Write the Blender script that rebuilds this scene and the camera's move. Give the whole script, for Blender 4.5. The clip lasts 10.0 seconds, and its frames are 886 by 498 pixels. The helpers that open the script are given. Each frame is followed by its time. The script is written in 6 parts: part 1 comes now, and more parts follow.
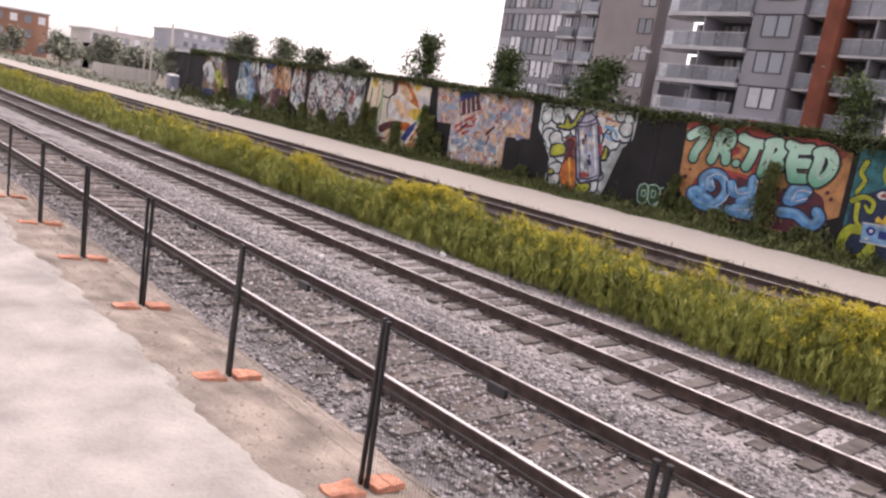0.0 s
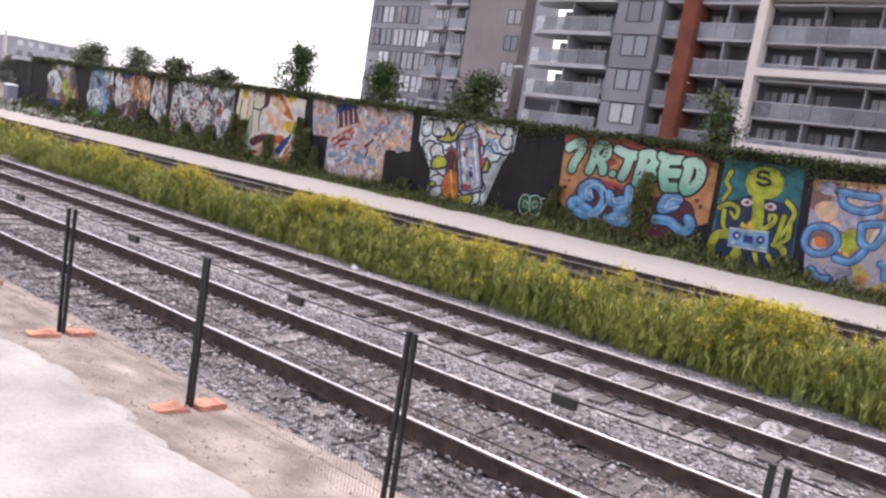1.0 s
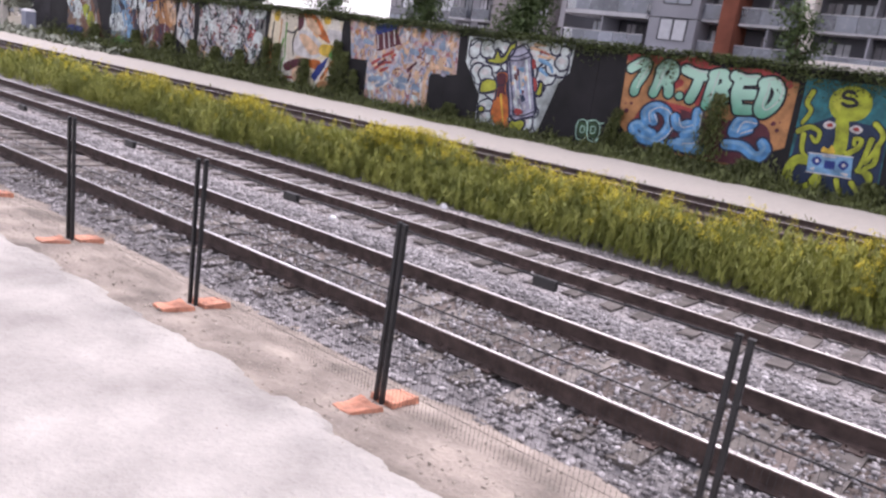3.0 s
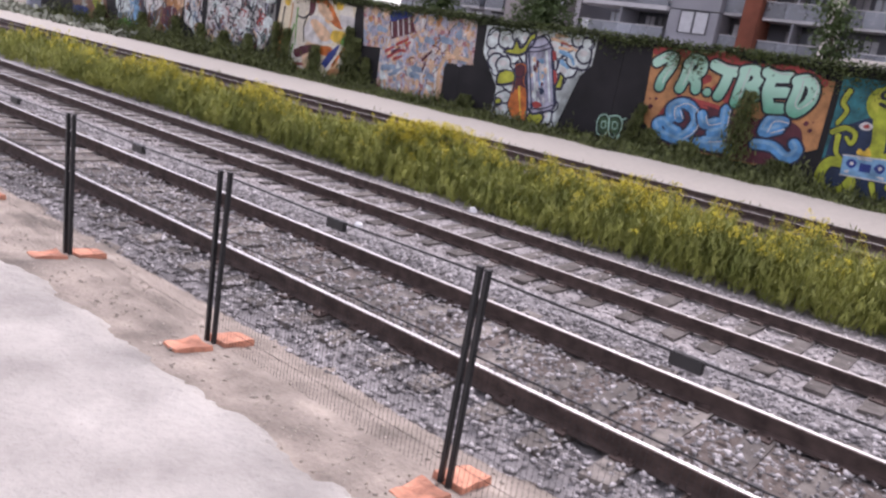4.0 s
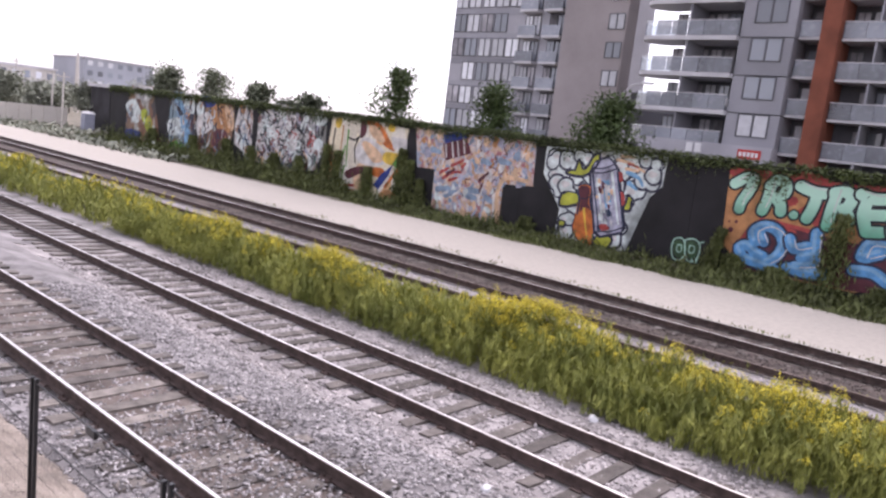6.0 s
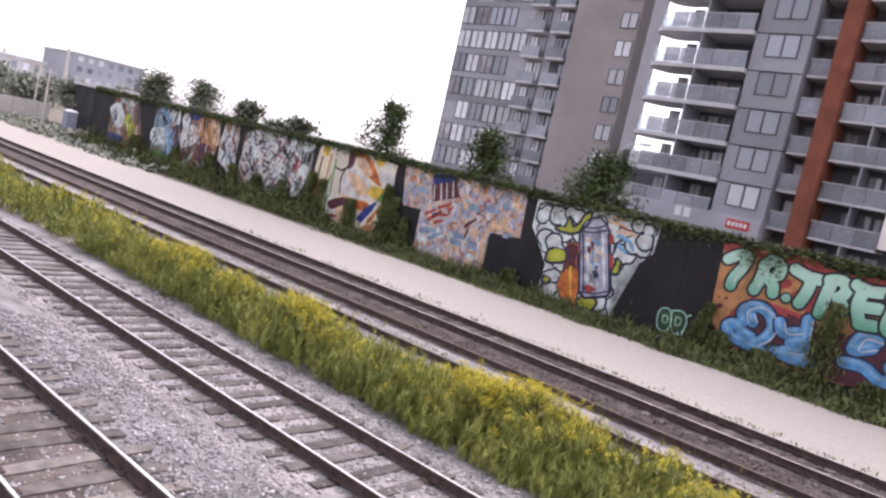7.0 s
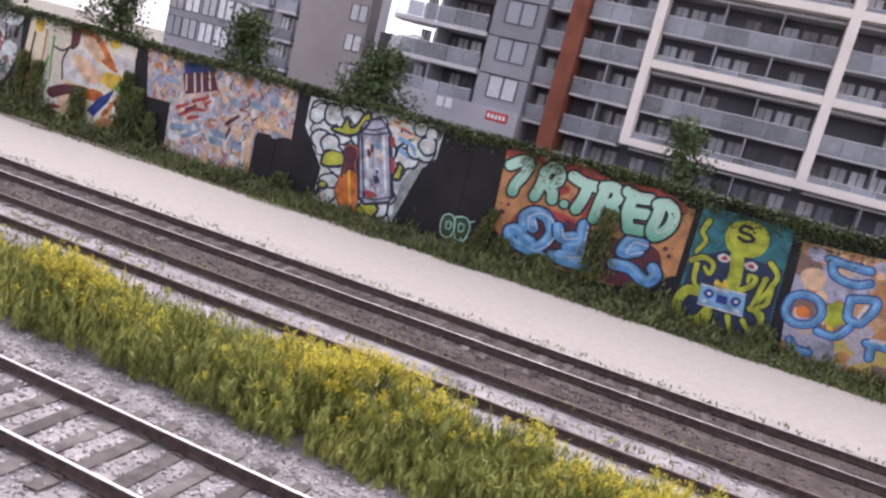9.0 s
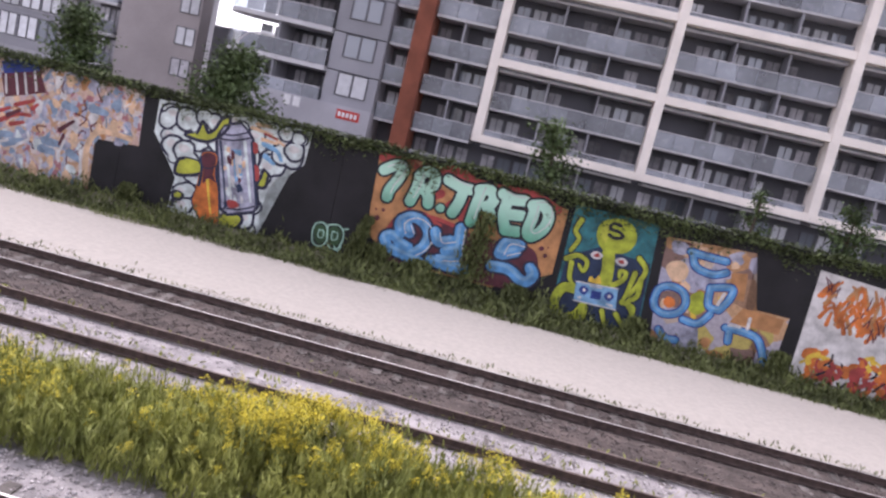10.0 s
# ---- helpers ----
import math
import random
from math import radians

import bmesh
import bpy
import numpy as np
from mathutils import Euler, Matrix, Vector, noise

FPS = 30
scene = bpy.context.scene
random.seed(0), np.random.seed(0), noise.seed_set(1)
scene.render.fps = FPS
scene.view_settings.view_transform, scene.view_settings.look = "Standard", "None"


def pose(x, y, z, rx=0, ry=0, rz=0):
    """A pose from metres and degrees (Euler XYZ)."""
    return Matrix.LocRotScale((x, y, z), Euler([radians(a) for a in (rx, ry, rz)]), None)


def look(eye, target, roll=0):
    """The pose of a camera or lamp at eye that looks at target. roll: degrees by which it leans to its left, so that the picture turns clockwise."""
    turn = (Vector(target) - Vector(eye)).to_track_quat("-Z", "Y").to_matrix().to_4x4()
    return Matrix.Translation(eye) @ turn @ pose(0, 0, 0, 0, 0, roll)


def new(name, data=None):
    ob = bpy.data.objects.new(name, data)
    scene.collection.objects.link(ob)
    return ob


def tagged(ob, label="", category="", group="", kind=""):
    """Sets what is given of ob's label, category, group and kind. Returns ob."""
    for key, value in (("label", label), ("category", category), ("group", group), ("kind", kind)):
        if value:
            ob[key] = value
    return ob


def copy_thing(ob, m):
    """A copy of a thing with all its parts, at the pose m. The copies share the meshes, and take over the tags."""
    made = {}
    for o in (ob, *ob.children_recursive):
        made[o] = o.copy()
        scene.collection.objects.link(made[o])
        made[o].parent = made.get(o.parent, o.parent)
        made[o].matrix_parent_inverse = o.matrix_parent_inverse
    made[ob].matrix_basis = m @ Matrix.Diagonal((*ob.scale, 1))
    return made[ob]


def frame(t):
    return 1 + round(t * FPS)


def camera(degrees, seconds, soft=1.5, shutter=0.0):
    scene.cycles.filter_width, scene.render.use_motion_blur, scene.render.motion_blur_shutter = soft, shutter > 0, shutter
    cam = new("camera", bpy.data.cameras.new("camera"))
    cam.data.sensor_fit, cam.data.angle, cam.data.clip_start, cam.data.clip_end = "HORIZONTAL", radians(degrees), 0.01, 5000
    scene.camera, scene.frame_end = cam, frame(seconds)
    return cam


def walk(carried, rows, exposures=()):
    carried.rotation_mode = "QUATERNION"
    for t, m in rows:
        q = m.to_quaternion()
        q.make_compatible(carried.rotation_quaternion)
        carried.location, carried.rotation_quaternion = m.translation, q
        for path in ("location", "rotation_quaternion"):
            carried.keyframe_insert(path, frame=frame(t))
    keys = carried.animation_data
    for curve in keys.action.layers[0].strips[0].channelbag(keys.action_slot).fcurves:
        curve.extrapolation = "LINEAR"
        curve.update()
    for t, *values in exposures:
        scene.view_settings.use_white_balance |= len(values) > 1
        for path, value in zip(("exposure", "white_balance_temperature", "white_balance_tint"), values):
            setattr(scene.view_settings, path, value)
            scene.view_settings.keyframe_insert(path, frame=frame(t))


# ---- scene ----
cam = camera(60.7, 10.0, soft=2.5)
PATH = [
    (0, (0.503, -1.579, 3.076), (-0.943, -0.248, 2.704), 8.87),
    (0.5, (-0.108, -1.785, 2.878), (-1.357, -0.274, 2.480), 9.03),
    (1, (-0.673, -2.082, 2.728), (-1.867, -0.502, 2.451), 8.97),
    (1.5, (-1.265, -2.196, 2.658), (-2.435, -0.616, 2.289), 8.49),
    (2, (-1.784, -2.295, 2.666), (-2.955, -0.721, 2.278), 8.24),
    (2.5, (-2.318, -2.253, 2.580), (-3.498, -0.698, 2.142), 7.82),
    (4, (-4.089, -1.428, 2.544), (-5.269, 0.105, 2.035), 9.40),
    (4.5, (-4.634, -1.242, 2.701), (-5.903, 0.280, 2.430), 9.22),
    (5, (-5.265, -1.059, 3.068), (-6.590, 0.425, 2.864), 7.50),
    (6.5, (-7.415, -0.321, 4.441), (-8.696, 1.174, 4.093), 7.36),
    (7, (-7.951, 0.122, 4.568), (-9.226, 1.647, 4.353), 12.61),
    (7.5, (-8.694, 0.572, 4.697), (-9.773, 2.235, 4.432), 13.95),
    (8, (-9.280, 0.817, 4.845), (-10.341, 2.499, 4.632), 15.35),
    (8.5, (-9.985, 0.866, 5.052), (-10.955, 2.608, 4.886), 15.92),
    (9, (-10.999, 1.047, 5.308), (-11.611, 2.913, 4.928), 14.30),
    (9.5, (-12.023, 1.143, 5.420), (-12.299, 3.095, 5.087), 11.17),
    (10, (-13.111, 1.408, 5.328), (-13.294, 3.378, 5.033), 13.65),
]
walk(cam, [(t, look(eye, target, roll)) for t, eye, target, roll in PATH], [(0.0, 0.98, 6950, 27), (0.6, 1.1, 6700, 26), (1.3, 1.22, 6300, 25), (2.5, 1.2, 6280, 26), (4.0, 1.0, 6280, 26), (5.0, 1.22, 6280, 26), (6.5, 1.16, 6330, 26), (8.0, 1.22, 6300, 26), (9.0, 1.22, 6280, 26), (10.0, 1.26, 6220, 27)])

# ---- world, sun, exposure ----
world = bpy.data.worlds.new("overcast_sky")
scene.world = world
world.use_nodes = True
wn = world.node_tree
sky = wn.nodes.new("ShaderNodeTexSky")
sky.sky_type = "NISHITA"
sky.sun_disc = False
sky.sun_elevation = radians(56)
sky.sun_rotation = radians(-12)
sky.air_density, sky.dust_density, sky.ozone_density = 1.0, 1.6, 1.0
soft_sky = wn.nodes.new("ShaderNodeHueSaturation")
soft_sky.inputs["Saturation"].default_value = 0.18
wn.links.new(sky.outputs[0], soft_sky.inputs["Color"])
wn.links.new(soft_sky.outputs[0], wn.nodes["Background"].inputs["Color"])
wn.nodes["Background"].inputs["Strength"].default_value = 0.15
sun = new("sun", bpy.data.lights.new("sun", "SUN"))
sun.data.energy, sun.data.angle, sun.data.color = 1.1, radians(14), (1.0, 0.96, 0.9)
sun.matrix_world = look((0, 0, 60), (math.sin(radians(12)), -math.cos(radians(12)), 60 - math.tan(radians(56))))


# ---- materials ----
def mat(name, color, rough=0.8, vary=0.25, scale=6.0, fine=60.0, bump=0.3, metal=0.0, per_object=0.0, per_island=0.0, second=None, spec=0.4):
    """A painted, mineral or metal surface with broad stains, fine grain and relief."""
    m = bpy.data.materials.new(name)
    m.use_nodes = True
    n, l = m.node_tree.nodes, m.node_tree.links
    b = n["Principled BSDF"]
    b.inputs["Metallic"].default_value = metal
    b.inputs["Specular IOR Level"].default_value = spec
    geo = n.new("ShaderNodeNewGeometry")
    big, small = n.new("ShaderNodeTexNoise"), n.new("ShaderNodeTexNoise")
    for node, s, d in ((big, scale, 5), (small, fine, 3)):
        node.inputs["Scale"].default_value, node.inputs["Detail"].default_value = s, d
        l.new(geo.outputs["Position"], node.inputs["Vector"])
    ramp = n.new("ShaderNodeValToRGB")
    lo = tuple(c * (1 - vary) for c in color)
    hi = second or tuple(min(1, c * (1 + vary)) for c in color)
    ramp.color_ramp.elements[0].color, ramp.color_ramp.elements[1].color = (*lo, 1), (*hi, 1)
    ramp.color_ramp.elements[0].position, ramp.color_ramp.elements[1].position = 0.32, 0.68
    l.new(big.outputs["Fac"], ramp.inputs["Fac"])
    hsv = n.new("ShaderNodeHueSaturation")
    l.new(ramp.outputs["Color"], hsv.inputs["Color"])
    val = n.new("ShaderNodeMath")
    val.operation = "MULTIPLY_ADD"
    l.new(small.outputs["Fac"], val.inputs[0])
    val.inputs[1].default_value, val.inputs[2].default_value = 1.2 * vary, 1 - 0.6 * vary
    last = val.outputs[0]
    for amount, socket in ((per_object, "o"), (per_island, "i")):
        if amount:
            src = n.new("ShaderNodeObjectInfo").outputs["Random"] if socket == "o" else geo.outputs["Random Per Island"]
            add = n.new("ShaderNodeMath")
            add.operation = "MULTIPLY_ADD"
            l.new(src, add.inputs[0])
            add.inputs[1].default_value = amount
            shift = n.new("ShaderNodeMath")
            shift.operation = "SUBTRACT"
            l.new(last, shift.inputs[0])
            shift.inputs[1].default_value = amount / 2
            l.new(shift.outputs[0], add.inputs[2])
            last = add.outputs[0]
    l.new(last, hsv.inputs["Value"])
    l.new(hsv.outputs["Color"], b.inputs["Base Color"])
    rr = n.new("ShaderNodeMapRange")
    rr.inputs["To Min"].default_value, rr.inputs["To Max"].default_value = max(0.03, rough - 0.12), min(1, rough + 0.12)
    l.new(small.outputs["Fac"], rr.inputs["Value"])
    l.new(rr.outputs[0], b.inputs["Roughness"])
    if bump:
        bp = n.new("ShaderNodeBump")
        bp.inputs["Strength"].default_value, bp.inputs["Distance"].default_value = bump, 0.02
        l.new(small.outputs["Fac"], bp.inputs["Height"])
        l.new(bp.outputs[0], b.inputs["Normal"])
    return m


def patchwork(name, colors, scale=3.0, seed=0.0, stretch=(1, 1, 1), distort=1.5):
    """Spray-painted patches of several colours."""
    m = bpy.data.materials.new(name)
    m.use_nodes = True
    n, l = m.node_tree.nodes, m.node_tree.links
    b = n["Principled BSDF"]
    b.inputs["Roughness"].default_value = 0.6
    geo, mp = n.new("ShaderNodeNewGeometry"), n.new("ShaderNodeMapping")
    mp.inputs["Scale"].default_value = stretch
    mp.inputs["Location"].default_value = (seed, seed * 1.7, seed * 0.6)
    l.new(geo.outputs["Position"], mp.inputs["Vector"])
    warp = n.new("ShaderNodeTexNoise")
    warp.inputs["Scale"].default_value, warp.inputs["Detail"].default_value = scale * 0.7, 4
    l.new(mp.outputs[0], warp.inputs["Vector"])
    add = n.new("ShaderNodeVectorMath")
    add.operation = "MULTIPLY_ADD"
    l.new(warp.outputs["Color"], add.inputs[0])
    add.inputs[1].default_value = (distort,) * 3
    l.new(mp.outputs[0], add.inputs[2])
    vor = n.new("ShaderNodeTexVoronoi")
    vor.inputs["Scale"].default_value = scale
    l.new(add.outputs[0], vor.inputs["Vector"])
    sep = n.new("ShaderNodeSeparateColor")
    l.new(vor.outputs["Color"], sep.inputs["Color"])
    ramp = n.new("ShaderNodeValToRGB")
    ramp.color_ramp.interpolation = "CONSTANT"
    for i, c in enumerate(colors):
        e = ramp.color_ramp.elements[i] if i < 2 else ramp.color_ramp.elements.new(i / len(colors))
        e.position = i / len(colors)
        e.color = (*c, 1)
    l.new(sep.outputs[0], ramp.inputs["Fac"])
    grain = n.new("ShaderNodeTexNoise")
    grain.inputs["Scale"].default_value, grain.inputs["Detail"].default_value = 9, 6
    l.new(geo.outputs["Position"], grain.inputs["Vector"])
    hsv = n.new("ShaderNodeHueSaturation")
    mr = n.new("ShaderNodeMapRange")
    mr.inputs["To Min"].default_value, mr.inputs["To Max"].default_value = 0.55, 1.4
    l.new(grain.outputs["Fac"], mr.inputs["Value"])
    l.new(mr.outputs[0], hsv.inputs["Value"])
    l.new(ramp.outputs["Color"], hsv.inputs["Color"])
    l.new(hsv.outputs[0], b.inputs["Base Color"])
    return m


def glass(name, color, rough=0.08):
    m = bpy.data.materials.new(name)
    m.use_nodes = True
    n, l = m.node_tree.nodes, m.node_tree.links
    b = n["Principled BSDF"]
    b.inputs["Base Color"].default_value = (*color, 1)
    b.inputs["Roughness"].default_value = rough
    b.inputs["Specular IOR Level"].default_value = 0.8
    info = n.new("ShaderNodeObjectInfo")
    hsv = n.new("ShaderNodeHueSaturation")
    hsv.inputs["Color"].default_value = (*color, 1)
    mr = n.new("ShaderNodeMapRange")
    mr.inputs["To Min"].default_value, mr.inputs["To Max"].default_value = 0.4, 1.7
    l.new(info.outputs["Random"], mr.inputs["Value"])
    l.new(mr.outputs[0], hsv.inputs["Value"])
    l.new(hsv.outputs[0], b.inputs["Base Color"])
    return m


def clear_glass(name):
    """Thin clear panes: mostly see-through, with a faint gloss."""
    m = bpy.data.materials.new(name)
    m.use_nodes = True
    n, l = m.node_tree.nodes, m.node_tree.links
    see, gloss, mix = n.new("ShaderNodeBsdfTransparent"), n.new("ShaderNodeBsdfGlossy"), n.new("ShaderNodeMixShader")
    see.inputs["Color"].default_value = (0.86, 0.89, 0.92, 1)
    gloss.inputs["Roughness"].default_value = 0.1
    mix.inputs[0].default_value = 0.2
    l.new(see.outputs[0], mix.inputs[1])
    l.new(gloss.outputs[0], mix.inputs[2])
    l.new(mix.outputs[0], n["Material Output"].inputs["Surface"])
    return m


CLEARGLASS = clear_glass("clear_guard_glass")
BALLAST = mat("crushed_stone", (0.25, 0.235, 0.235), 0.9, 0.45, 1.2, 34, 1.0)
BALLAST_DARK = mat("dark_crushed_stone", (0.085, 0.066, 0.058), 0.9, 0.5, 1.6, 22, 1.0)
STONE_DARK = mat("dark_loose_stone", (0.125, 0.103, 0.094), 0.9, 0.3, 3, 60, 0.4, per_island=1.1)
BALLAST_BROWN = mat("oily_brown_ballast", (0.15, 0.122, 0.108), 0.9, 0.4, 1.4, 34, 1.0)
STONE = mat("loose_stone", (0.37, 0.35, 0.35), 0.85, 0.3, 3, 60, 0.4, per_island=1.1)
BALLAST_PALE = mat("pale_crushed_stone", (0.33, 0.305, 0.3), 0.9, 0.4, 1.2, 34, 1.0)
STONE_PALE = mat("pale_loose_stone", (0.42, 0.39, 0.385), 0.85, 0.3, 3, 60, 0.4, per_island=1.0)
RUBBLE = mat("beige_rubble", (0.4, 0.35, 0.3), 0.9, 0.2, 3, 60, 0.3, per_island=0.5)
TIE = mat("weathered_tie", (0.2, 0.178, 0.16), 0.9, 0.35, 5, 45, 0.6, per_object=0.7)
# Darker tie tone; the shadowed look between the stones is put into it.
TIE_DARK = mat("shade_dark_tie", (0.13, 0.115, 0.105), 0.9, 0.35, 5, 45, 0.6, per_object=0.5)
RAIL_RUST = mat("rusted_steel", (0.078, 0.054, 0.047), 0.75, 0.35, 7, 80, 0.3, spec=0.3)
RAIL_TOP = mat("polished_steel", (0.68, 0.66, 0.65), 0.46, 0.15, 3, 40, 0.0, metal=1.0)
RAIL_DULL = mat("dull_rail_top", (0.2, 0.16, 0.14), 0.5, 0.3, 3, 40, 0.1, metal=0.5)
CONCRETE = mat("worn_concrete", (0.41, 0.383, 0.352), 0.9, 0.2, 1.3, 24, 1.0, second=(0.52, 0.49, 0.45))
DIRT = mat("sandy_dirt", (0.325, 0.277, 0.236), 0.95, 0.38, 1.9, 26, 0.9)
PATHMAT = mat("pale_limestone_path", (0.43, 0.395, 0.35), 0.95, 0.07, 6.0, 60, 0.25)
GROUND = mat("dry_ground", (0.2, 0.18, 0.14), 0.95, 0.35, 0.5, 9, 0.5)
BLACKWALL = mat("black_wall_paint", (0.012, 0.011, 0.013), 0.75, 0.4, 0.8, 14, 0.15)
FENCE = mat("black_steel", (0.012, 0.012, 0.014), 0.45, 0.3, 8, 90, 0.1, spec=0.5)
ORANGE = mat("orange_plastic", (0.62, 0.28, 0.18), 0.7, 0.3, 9, 50, 0.2)
LEAF = mat("goldenrod_leaf", (0.24, 0.275, 0.06), 0.7, 0.3, 1.1, 14, 0.0, per_island=0.5, second=(0.35, 0.36, 0.085))
BLOOM = mat("goldenrod_bloom", (0.56, 0.47, 0.035), 0.8, 0.25, 1.5, 20, 0.0, per_island=0.4)
WEED = mat("weed_leaf", (0.11, 0.128, 0.042), 0.75, 0.4, 0.9, 12, 0.0, per_island=0.7)
IVY = mat("ivy_leaf", (0.085, 0.11, 0.036), 0.7, 0.4, 0.9, 12, 0.0, per_island=0.7)
TREELEAF = mat("tree_leaf", (0.085, 0.125, 0.045), 0.75, 0.35, 0.7, 12, 0.0, per_island=0.6)
# Far leaf greens are greyed and lightened to paint in the distance haze.
FARLEAF = mat("hazed_far_leaf", (0.15, 0.17, 0.115), 0.9, 0.35, 0.3, 6, 0.0, per_island=0.6)
HAZELEAF = mat("haze_toned_leaf", (0.25, 0.265, 0.21), 0.9, 0.3, 0.3, 6, 0.0, per_island=0.5)
BARK = mat("bark", (0.09, 0.07, 0.05), 0.9, 0.3, 6, 40, 0.5)
GREYWALL = mat("grey_cladding", (0.4, 0.395, 0.43), 0.7, 0.1, 0.35, 4, 0.05)
GREYPANEL = mat("grey_panel", (0.31, 0.31, 0.34), 0.6, 0.1, 0.3, 4, 0.05, per_object=0.3)
DARKGREY = mat("charcoal_cladding", (0.11, 0.11, 0.125), 0.7, 0.15, 0.4, 4, 0.05)
SLAB = mat("concrete_slab", (0.58, 0.57, 0.59), 0.8, 0.12, 0.5, 5, 0.1)
TAUPE = mat("taupe_block", (0.34, 0.305, 0.305), 0.85, 0.12, 0.3, 5, 0.1)
BROWNPIER = mat("red_brown_brick", (0.23, 0.075, 0.045), 0.85, 0.2, 0.8, 8, 0.2)
CREAM = mat("cream_frame_paint", (0.88, 0.81, 0.74), 0.7, 0.08, 0.5, 5, 0.05)
BALGLASS = mat("balcony_glass", (0.27, 0.29, 0.33), 0.25, 0.25, 0.4, 3, 0.0, per_object=0.9, spec=0.7)
def see_through(m, amount):
    """Lets part of the light straight through a pane's material."""
    n, l = m.node_tree.nodes, m.node_tree.links
    see, mix = n.new("ShaderNodeBsdfTransparent"), n.new("ShaderNodeMixShader")
    mix.inputs[0].default_value = amount
    l.new(n["Principled BSDF"].outputs[0], mix.inputs[1])
    l.new(see.outputs[0], mix.inputs[2])
    l.new(mix.outputs[0], n["Material Output"].inputs["Surface"])


see_through(BALGLASS, 0.3)
ROOMDARK = mat("dark_recess", (0.03, 0.028, 0.032), 0.8, 0.4, 0.8, 5, 0.0)
# Glass base colour lightened to hold some of the sky's reflection.
WINGLASS = glass("window_glass", (0.2, 0.22, 0.255))
# Pale panes: drawn blinds, and sky glare painted on the tower's windows.
BLIND_GLARE = mat("pale_blind_and_glare", (0.66, 0.67, 0.7), 0.8, 0.1, 2, 8, 0.0, per_object=0.7)
CURTAIN = mat("curtain", (0.34, 0.33, 0.35), 0.8, 0.35, 1.2, 6, 0.0, per_object=1.2)
# Pale render for far things, brightened further to stand for haze.
PALE = mat("hazed_pale_render", (0.6, 0.57, 0.53), 0.9, 0.12, 0.2, 3, 0.0)
WHITEPAINT = mat("white_paint", (0.75, 0.75, 0.76), 0.6, 0.08, 2, 10, 0.0)
REDPAINT = mat("red_sign_paint", (0.55, 0.04, 0.03), 0.5, 0.1, 2, 10, 0.0)


# ---- builders ----
def obj(name, bm, material, parent=None, label="", category="", kind="", group="", smooth=False):
    me = bpy.data.meshes.new(name)
    bm.to_mesh(me)
    bm.free()
    for m in material if isinstance(material, (list, tuple)) else (material,):
        me.materials.append(m)
    if smooth:
        me.polygons.foreach_set("use_smooth", [True] * len(me.polygons))
    ob = new(name, me)
    ob.parent = parent
    return tagged(ob, label, category, group, kind)


def part(name, bm, material, parent, label="", smooth=False):
    return obj(name, bm, material, parent, label, smooth=smooth)


def raw(name, verts, faces, material, parent=None, **tags):
    me = bpy.data.meshes.new(name)
    me.from_pydata(verts, [], faces)
    for m in material if isinstance(material, (list, tuple)) else (material,):
        me.materials.append(m)
    ob = new(name, me)
    ob.parent = parent
    return tagged(ob, **tags)


def share(name, me, parent, m):
    ob = new(name, me)
    ob.parent = parent
    ob.matrix_basis = m
    return ob


def box(x0, x1, y0, y1, z0, z1, bevel=0.0, bm=None):
    own = bm is None
    bm = bm or bmesh.new()
    r = bmesh.ops.create_cube(bm, size=1, matrix=Matrix.LocRotScale(((x0 + x1) / 2, (y0 + y1) / 2, (z0 + z1) / 2), None, (x1 - x0, y1 - y0, z1 - z0)))
    if bevel and own:
        bmesh.ops.bevel(bm, geom=bm.edges[:], offset=bevel, segments=2, affect="EDGES")
    return bm


def tube(points, radii, sides=7, bm=None):
    """A tapered round bar along points."""
    bm = bm or bmesh.new()
    rings = []
    for i, p in enumerate(points):
        p = Vector(p)
        d = (Vector(points[min(i + 1, len(points) - 1)]) - Vector(points[max(i - 1, 0)])).normalized()
        q = d.to_track_quat("Z", "Y")
        rings.append([bm.verts.new(p + q @ Vector((math.cos(a) * radii[i], math.sin(a) * radii[i], 0))) for a in [2 * math.pi * k / sides for k in range(sides)]])
    for a, b in zip(rings, rings[1:]):
        for k in range(sides):
            bm.faces.new((a[k], a[(k + 1) % sides], b[(k + 1) % sides], b[k]))
    bm.faces.new(list(reversed(rings[0])))
    bm.faces.new(rings[-1])
    return bm


def sheet(x0, x1, y0, y1, nx, ny, height):
    """A grid with height(x, y), as vertex and face lists."""
    xs, ys = np.linspace(x0, x1, nx), np.linspace(y0, y1, ny)
    verts = [(x, y, height(x, y)) for y in ys for x in xs]
    faces = [(j * nx + i, j * nx + i + 1, (j + 1) * nx + i + 1, (j + 1) * nx + i) for j in range(ny - 1) for i in range(nx - 1)]
    return verts, faces


def leaves(rng, centres, size, droop, aspect=2.4, up=0.3):
    """Quads bent along their middle, one for each centre."""
    n = len(centres)
    yaw = rng.uniform(0, 2 * np.pi, n)
    pitch = rng.normal(up, droop, n)
    d = np.stack([np.cos(yaw) * np.cos(pitch), np.sin(yaw) * np.cos(pitch), np.sin(pitch)], 1)
    s = np.stack([-np.sin(yaw), np.cos(yaw), rng.normal(0, 0.4, n)], 1)
    k = size * rng.uniform(0.6, 1.4, n)[:, None]
    a, b = d * k * aspect / 2, s * k / 2
    v = np.stack([centres - a, centres + b, centres + a, centres - b], 1).reshape(-1, 3)
    f = np.arange(4 * n).reshape(n, 4)
    return v, f


